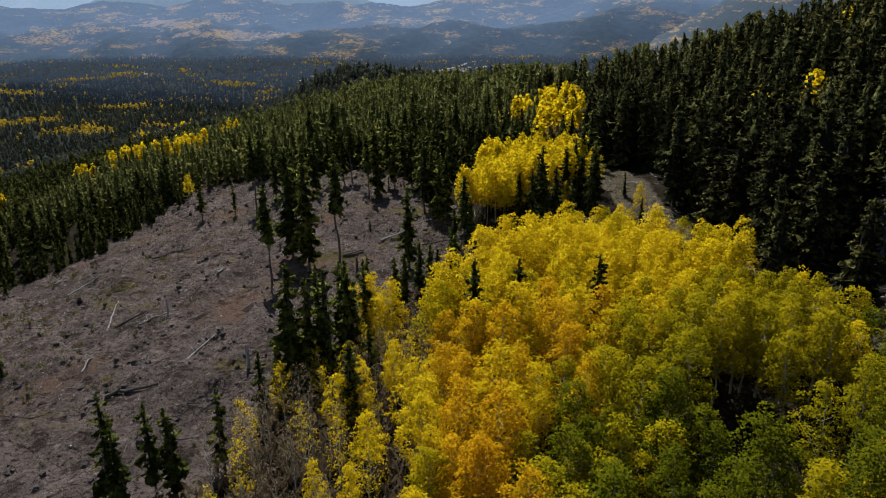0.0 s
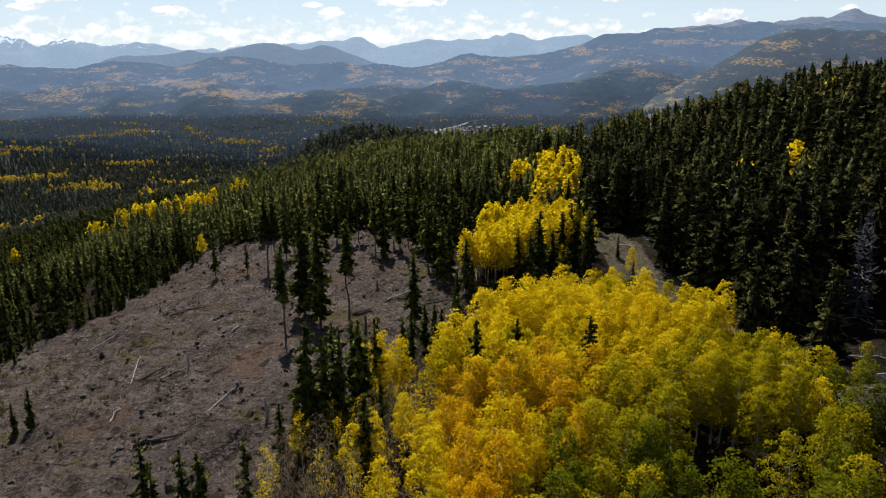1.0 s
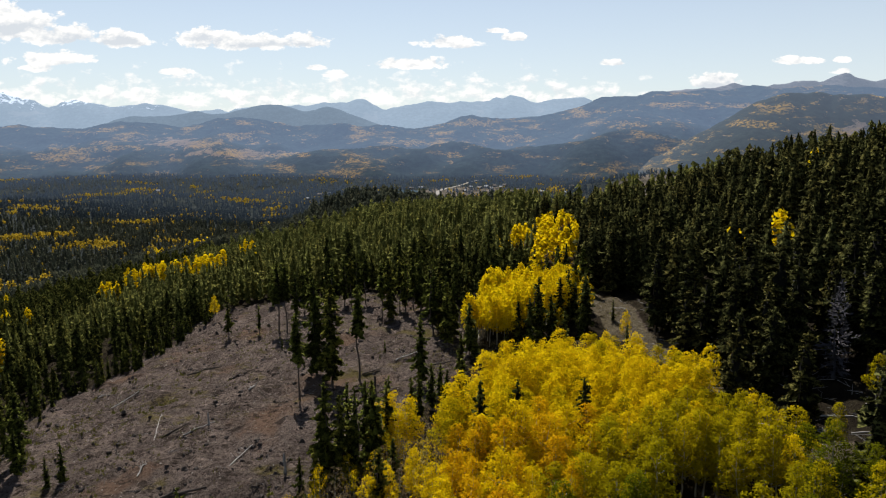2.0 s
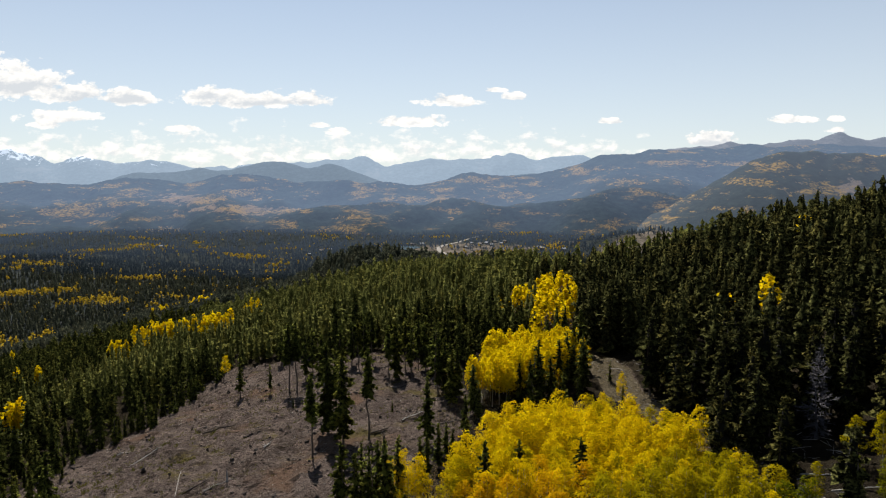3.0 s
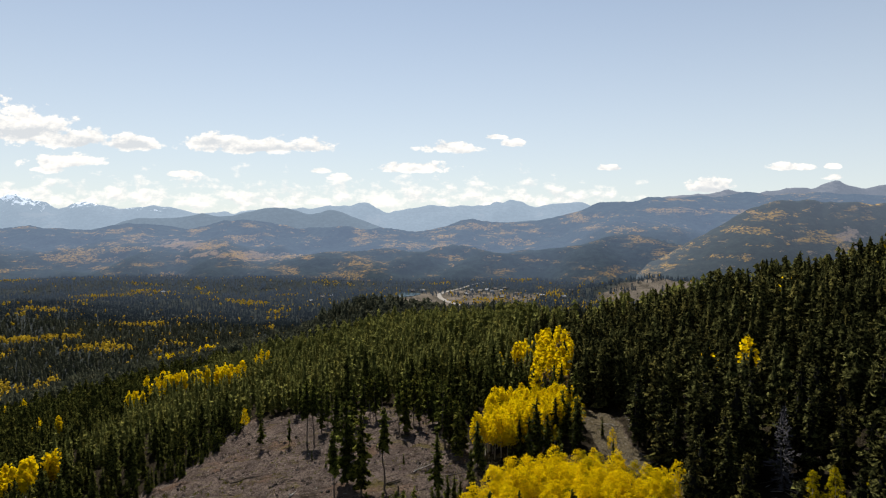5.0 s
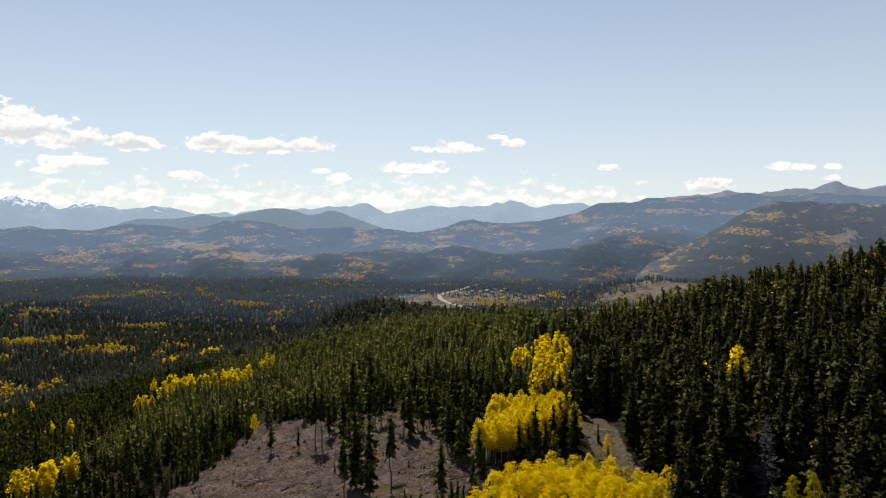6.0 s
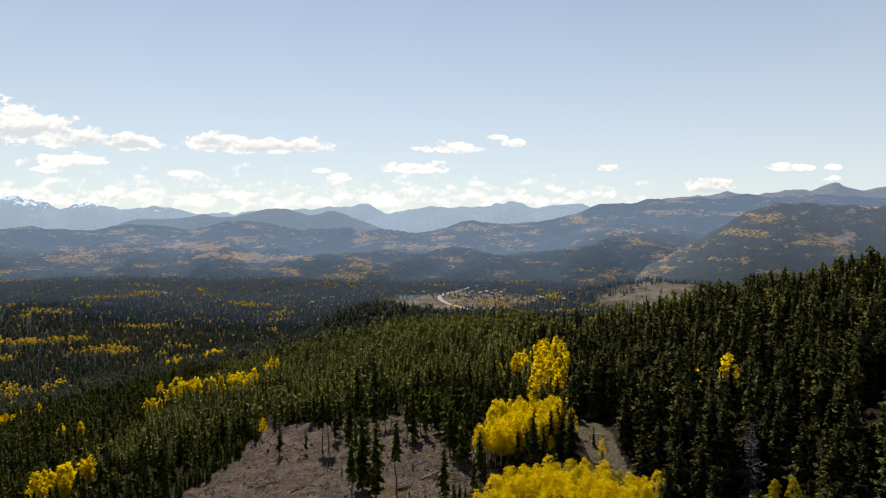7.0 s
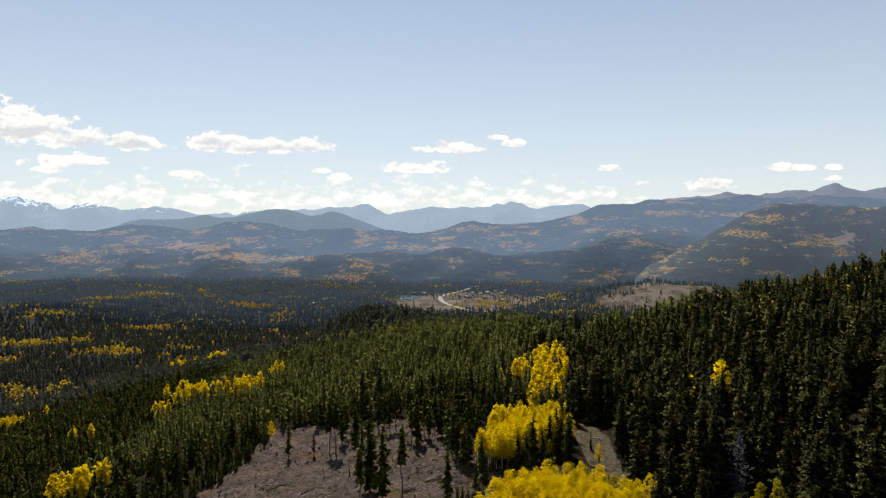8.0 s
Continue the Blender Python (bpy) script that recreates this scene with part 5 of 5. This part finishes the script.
def stump(x, y, height, thick, material, label):
    """A cut or broken stump with flaring roots and a ragged top."""
    r = np.random.default_rng(int(abs(x * 13 + y * 5)) + 3)
    z = np.array([-0.15, 0.06, 0.4, 0.8, 1.0]) * height
    v, f = tapered(np.stack([r.normal(0, 0.03, 5), r.normal(0, 0.03, 5), z], 1), thick * np.array([1.8, 1.4, 1.05, 0.95, 0.8]), 9)
    v[-9:, 2] += r.uniform(-0.16, 0.2, 9) * min(height, 1.2)
    cap = np.array([[36 + k, 36 + (k + 1) % 9, 45, 45] for k in range(9)])
    v = np.concatenate([v, [[0, 0, height * 0.86]]])
    me = bpy.data.meshes.new("stump")
    me.from_pydata([tuple(p) for p in v], [], [tuple(int(i) for i in q) for q in f] + [tuple(int(i) for i in q[:3]) for q in cap])
    me.materials.append(material)
    ob = tagged(new("stump", me), label, "stump", "stumps on the clearing")
    ob.location = (x, y, high(x, y))
    return ob


for k in range(34):
    while True:
        px, py = random.uniform(-62, 0), random.uniform(44, 165)
        if bare(np.array([px]), np.array([py]))[0] > 0.9:
            break
    stump(px, py, random.uniform(0.25, 0.6), random.uniform(0.14, 0.28), DARK_WOOD, "low weathered stump on the bare slope")
stump(-33.7, 79.5, 1.5, 0.12, DEAD_WOOD, "thin pale broken stub on the bare slope")
stump(-19.4, 62.0, 2.6, 0.15, DEAD_WOOD, "tall pale splintered stub beside young pines")
stump(-11.6, 87.0, 2.4, 0.17, DARK_WOOD, "tall dark broken stub among young pines")


def scatter(n, x0, x1, y0, y1, test, r):
    x, y = r.uniform(x0, x1, n), r.uniform(y0, y1, n)
    q = test(x, y) > 0.7
    return x[q], y[q]


def stones(name, label, x, y, size, r, material=None):
    """Rough lumps half sunk into the soil, in one mesh."""
    cube = np.array([[-1, -1, -1], [1, -1, -1], [1, 1, -1], [-1, 1, -1], [-1, -1, 1], [1, -1, 1], [1, 1, 1], [-1, 1, 1]], float) * 0.6
    faces = np.array([[0, 3, 2, 1], [4, 5, 6, 7], [0, 1, 5, 4], [1, 2, 6, 5], [2, 3, 7, 6], [3, 0, 4, 7]])
    n = len(x)
    v = cube[None] + r.normal(0, 0.22, (n, 8, 3))
    v[:, 4:, :2] *= r.uniform(0.45, 0.85, (n, 1, 1))
    a = r.uniform(0, 6.3, n)[:, None]
    vx = v[..., 0] * np.cos(a) - v[..., 1] * np.sin(a)
    vy = v[..., 0] * np.sin(a) + v[..., 1] * np.cos(a)
    z = land(x, y)
    v = np.stack([vx * size[:, None] + x[:, None], vy * size[:, None] + y[:, None], v[..., 2] * size[:, None] * 0.7 + z[:, None] + size[:, None] * 0.15], -1)
    me = lay_mesh(name, v.reshape(-1, 3), (faces[None] + np.arange(n)[:, None, None] * 8).reshape(-1, 4), [material or STONE])
    return tagged(new(name, me), label, "stones", kind="stuff")


x, y = scatter(20000, -76, 8, 36, 172, bare, rng)
q = layered(x / 5, y / 5, 3, 51) + rng.uniform(-0.22, 0.22, len(x)) > 0.58
x, y = x[q], y[q]
stones("stones", "grey stones and clods strewn over the bare soil", x, y, 0.05 + 0.42 * rng.uniform(0, 1, len(x)) ** 5, rng)


x, y = scatter(2600, -76, 8, 36, 172, bare, rng)
q = layered(x / 7, y / 7, 3, 63) > 0.46
stones("pale_stones", "small pale stones and chips on the bare soil", x[q], y[q], 0.05 + 0.13 * rng.uniform(0, 1, q.sum()) ** 3, rng, PALE_STONE)


def sticks(name, label, category, x, y, length, thick, material, r, rise=0.12, lift=0.04):
    """Dead branches strewn about, three-sided, in one mesh."""
    n = len(x)
    a, e = r.uniform(0, 6.3, n), r.normal(0, rise, n)
    d = np.stack([np.cos(a) * np.cos(e), np.sin(a) * np.cos(e), np.sin(e)], 1) * length[:, None]
    p = np.stack([x, y, land(x, y) + lift], 1)
    q = p + d
    q[:, 2] = np.maximum(q[:, 2], land(q[:, 0], q[:, 1]) + 0.02)
    s = np.stack([-np.sin(a), np.cos(a), 0 * a], 1) * thick[:, None]
    u = np.array([[0, 0, 1.0]]) * thick[:, None] * 1.5
    v = np.stack([p - s, p + s, p + u, q - s * 0.4, q + s * 0.4, q + u * 0.4], 1)
    faces = np.array([[0, 1, 4, 3], [1, 2, 5, 4], [2, 0, 3, 5]])
    me = lay_mesh(name, v.reshape(-1, 3), (faces[None] + np.arange(n)[:, None, None] * 6).reshape(-1, 4), [material])
    return tagged(new(name, me), label, category, kind="stuff")


x, y = scatter(3000, -76, 8, 36, 172, bare, rng)
sticks("sticks", "bleached sticks strewn over the bare soil", "sticks", x, y, 0.2 + 1.1 * rng.uniform(0, 1, len(x)) ** 2, rng.uniform(0.010, 0.028, len(x)), DEAD_WOOD, rng)
x, y = scatter(1600, -72, 8, 36, 172, bare, rng)
sticks("dark_sticks", "dark rotten branches strewn over the bare soil", "sticks", x, y, rng.uniform(0.4, 2.0, len(x)), rng.uniform(0.02, 0.06, len(x)), DARK_WOOD, rng)
x, y = -22 + rng.normal(0, 1.5, 70), 57.0 + rng.normal(0, 2.4, 70)
sticks("slash_pile", "heap of dark cut branches beside young pines", "brush", x, y, rng.uniform(0.6, 2.0, 70), rng.uniform(0.02, 0.06, 70), DARK_WOOD, rng, 0.25, 0.12)
x, y = scatter(500, 30, 56, 56, 140, lambda a, b: 1 - ease(np.abs(a - np.interp(b, [56, 75, 100, 140], [46, 44, 39, 36])), 6, 10), rng)
sticks("deadfall_sticks", "grey dead branches on the ground beside the firs", "sticks", x, y, rng.uniform(0.6, 3.0, len(x)), rng.uniform(0.02, 0.06, len(x)), DEAD_WOOD, rng)


def tufts(name, label, x, y, size, blades, material, r):
    """Clumps of grass or low herbs: a few bent blades each, in one mesh."""
    n = len(x) * blades
    px, py, sz = np.repeat(x, blades), np.repeat(y, blades), np.repeat(size, blades)
    px = px + r.normal(0, 0.35, n) * sz
    py = py + r.normal(0, 0.35, n) * sz
    root = np.stack([px, py, land(px, py) - 0.02], 1)
    d = unit(np.stack([r.normal(0, 0.55, n), r.normal(0, 0.55, n), np.ones(n)], 1))
    s = unit(np.cross(d, r.normal(0, 1, (n, 3))))
    pts = kites(root, d, sz * r.uniform(0.5, 1.2, n), sz * 0.09, s, 0.0)
    me = lay_mesh(name, pts, quads_of(pts), [material])
    return tagged(new(name, me), label, "grass", kind="stuff")


GRASS = leaf_material("thin_grass", (0.0605, 0.0633, 0.0110), (0.1045, 0.0880, 0.0248), (0.0825, 0.0770, 0.0165), 0.3)
STRAW = leaf_material("dry_grass", (0.1320, 0.1045, 0.0550), (0.1870, 0.1540, 0.0880), (0.1100, 0.0880, 0.0440), 0.3)
x, y = scatter(5200, -72, 8, 36, 172, bare, rng)
q = layered(x / 9, y / 9, 3, 21) > 0.56
tufts("grass_tufts", "sparse olive grass tufts on the bare soil", x[q], y[q], rng.uniform(0.2, 0.55, q.sum()), 6, GRASS, rng)
x, y = scatter(150, -66, -40, 48, 112, bare, rng)
tufts("low_shrubs", "low olive-brown shrubs along the clearing's edge", x, y, rng.uniform(0.35, 0.9, len(x)), 14, GRASS, rng)
x, y = scatter(3000, 24, 46, 40, 150, strip, rng)
tufts("dry_grass", "straw-coloured dry grass along the forest edge", x, y, rng.uniform(0.2, 0.5, len(x)), 5, STRAW, rng)
x, y = scatter(2600, -21, 2, 30, 68, lambda a, b: within(a, b, [(-20, 32), (-17, 46), (-14, 57), (-8, 66), (1, 66), (-2, 30)]) * 1.0, rng)
tufts("brown_undergrowth", "brown leafless twigs under the thin aspens", x, y, rng.uniform(0.5, 1.7, len(x)), 5, SCRUB, rng)
x, y = scatter(1500, -4, 27, 92, 112, lambda a, b: 1 - ease(np.abs(b - 101), 6, 10), rng)
tufts("dry_undergrowth", "dry grass between the aspen stands", x, y, rng.uniform(0.2, 0.6, len(x)), 5, STRAW, rng)


# ---- the valley: pond, road and houses ----
def water_material():
    m = Mat("pond_water", 0.06, 0.5)
    m.b.inputs["Metallic"].default_value = 0.0
    return m.colour(m.mix(m.noise(0.05, 3), (0.03, 0.05, 0.06), (0.05, 0.08, 0.09))).bump(m.noise(0.4, 3), 0.05, 0.1).m


ring = np.linspace(0, 2 * np.pi, 40, endpoint=False)
wob = 1 + 0.16 * np.sin(ring * 3 + 1) + 0.08 * np.sin(ring * 5)
bm = bmesh.new()
face = bm.faces.new([bm.verts.new((-100 + 31 * w * math.cos(a), 1905 + 58 * w * math.sin(a), 0)) for a, w in zip(ring, wob)])
bmesh.ops.extrude_face_region(bm, geom=[face])
for k, vert in enumerate(bm.verts):
    vert.co.z = -121.0 if k < 40 else -125.0
me = bpy.data.meshes.new("pond")
bm.normal_update()
bm.to_mesh(me)
bm.free()
me.materials.append(water_material())
tagged(new("pond", me), "small pale blue pond in the valley", "water", kind="structure")


def road_material():
    m = Mat("pale_gravel", 0.9, 0.2)
    return m.colour(m.mix(m.noise(0.3, 5, 0.7), (0.13, 0.115, 0.098), (0.20, 0.18, 0.155))).m


def lane(name, points, width, label):
    """A road laid along a line over the ground."""
    pts = np.array(points, float)
    t = np.linspace(0, len(pts) - 1, 60)
    px, py = np.interp(t, np.arange(len(pts)), pts[:, 0]), np.interp(t, np.arange(len(pts)), pts[:, 1])
    for _ in range(4):
        px[1:-1], py[1:-1] = (px[:-2] + px[1:-1] + px[2:]) / 3, (py[:-2] + py[1:-1] + py[2:]) / 3
    d = unit(np.stack([np.gradient(px), np.gradient(py), 0 * px], 1))
    s = np.stack([-d[:, 1], d[:, 0]], 1) * width / 2
    rows = []
    for k, drop in ((-1.15, -2.5), (-1, 0), (1, 0), (1.15, -2.5)):
        qx, qy = px + s[:, 0] * k, py + s[:, 1] * k
        rows.append(np.stack([qx, qy, land(px, py) + 1.0 + drop], 1))
    v = np.stack(rows, 1).reshape(-1, 3)
    return tagged(new(name, lay_mesh(name, v, grid_faces(60, 4)[:, ::-1], [road_material()], smooth=False)), label, "road", kind="structure")


lane("road", [(140, 1440), (90, 1512), (45, 1620), (14, 1700), (-8, 1800), (-14, 1890), (-5, 1960), (20, 2030)], 12, "pale winding road in the valley")
lane("dirt_track", [(-352, 662), (-340, 672), (-330, 676), (-318, 684)], 5, "pale dirt track through the woods")
lane("road_branch", [(20, 2030), (50, 2090), (77, 2165), (130, 2260)], 9, "pale side road through the village")


def plain(name, a, b, rough=0.8):
    m = Mat(name, rough, 0.3)
    return m.colour(m.mix(m.noise(0.8, 4), a, b)).m


HOUSE_WALLS = [plain("white_siding", (0.2592, 0.2534, 0.2390), (0.3211, 0.3168, 0.3010)), plain("tan_siding", (0.1656, 0.1354, 0.0979), (0.2074, 0.1714, 0.1296)), plain("brown_siding", (0.0835, 0.0576, 0.0418), (0.1138, 0.0835, 0.0576))]
HOUSE_ROOFS = [plain("grey_metal_roof", (0.2174, 0.2232, 0.2333), (0.2693, 0.2750, 0.2851), 0.9), plain("brown_shingle_roof", (0.0720, 0.0576, 0.0461), (0.1037, 0.0835, 0.0677))]
GLASS = plain("window_glass", (0.03, 0.035, 0.04), (0.05, 0.055, 0.06), 0.1)
DOOR = plain("door_paint", (0.12, 0.07, 0.05), (0.16, 0.1, 0.07))


def box(x0, x1, y0, y1, z0, z1):
    v = np.array([[a, b, c] for c in (z0, z1) for a, b in ((x0, y0), (x1, y0), (x1, y1), (x0, y1))], float)
    return v, np.array([[0, 3, 2, 1], [4, 5, 6, 7], [0, 1, 5, 4], [1, 2, 6, 5], [2, 3, 7, 6], [3, 0, 4, 7]])


def house(x, y, wide, deep, tall, turn, wall, roof):
    """A small gabled house: wall, roof, door and windows."""
    ob = tagged(new("house"), "small house with a pitched roof among the trees", "house", "houses in the valley")
    v, f = box(-wide / 2, wide / 2, -deep / 2, deep / 2, -1.5, tall)
    part("wall", lay_mesh("wall", v, f, [wall]), ob)
    e, up = 0.6, deep * 0.36
    a = np.array([[-wide / 2 - e, -deep / 2 - e, tall - 0.2], [wide / 2 + e, -deep / 2 - e, tall - 0.2], [wide / 2 + e, 0, tall + up], [-wide / 2 - e, 0, tall + up],
                  [-wide / 2 - e, deep / 2 + e, tall - 0.2], [wide / 2 + e, deep / 2 + e, tall - 0.2]])
    v = np.concatenate([a, a + np.array([0, 0, 0.3])])
    f = np.array([[0, 3, 2, 1], [3, 4, 5, 2], [6, 7, 8, 9], [9, 8, 11, 10], [0, 1, 7, 6], [4, 10, 11, 5], [0, 6, 9, 3], [3, 9, 10, 4], [1, 2, 8, 7], [2, 5, 11, 8]])
    part("roof", lay_mesh("roof", v, f, [roof]), ob)
    v, f = box(-0.6, 0.6, -deep / 2 - 0.08, -deep / 2 + 0.02, 0, 2.1)
    part("door", lay_mesh("door", v, f, [DOOR]), ob)
    for k in (-0.3, 0.3):
        v, f = box(wide * k - 0.8, wide * k + 0.8, -deep / 2 - 0.07, -deep / 2 + 0.02, 1.1, 2.3)
        part("window", lay_mesh("window", v, f, [GLASS]), ob)
    ob.matrix_basis = pose(x, y, high(x, y), 0, 0, turn)
    return ob


for k, (px, py) in enumerate([(126, 2010), (149, 2040), (165, 1990), (105, 1990), (80, 2020), (180, 2050), (135, 1960), (200, 1900), (250, 1830), (110, 1880), (150, 1800), (215, 1660), (275, 1600), (160, 1590), (-341, 1789), (-328, 1889), (-317, 1969), (-88, 2010), (-60, 2020), (304, 1664), (242, 1708), (205, 1760), (60, 1900), (-845, 1960), (-800, 1990), (20, 1560)]):
    big = 1.25 if k in (0, 1, 3) else 0.9
    house(px, py, big * random.uniform(9, 13), big * random.uniform(7, 9), random.uniform(3.2, 5.5), random.uniform(-40, 40), HOUSE_WALLS[k % 3 if k > 4 else 0], HOUSE_ROOFS[k % 2])
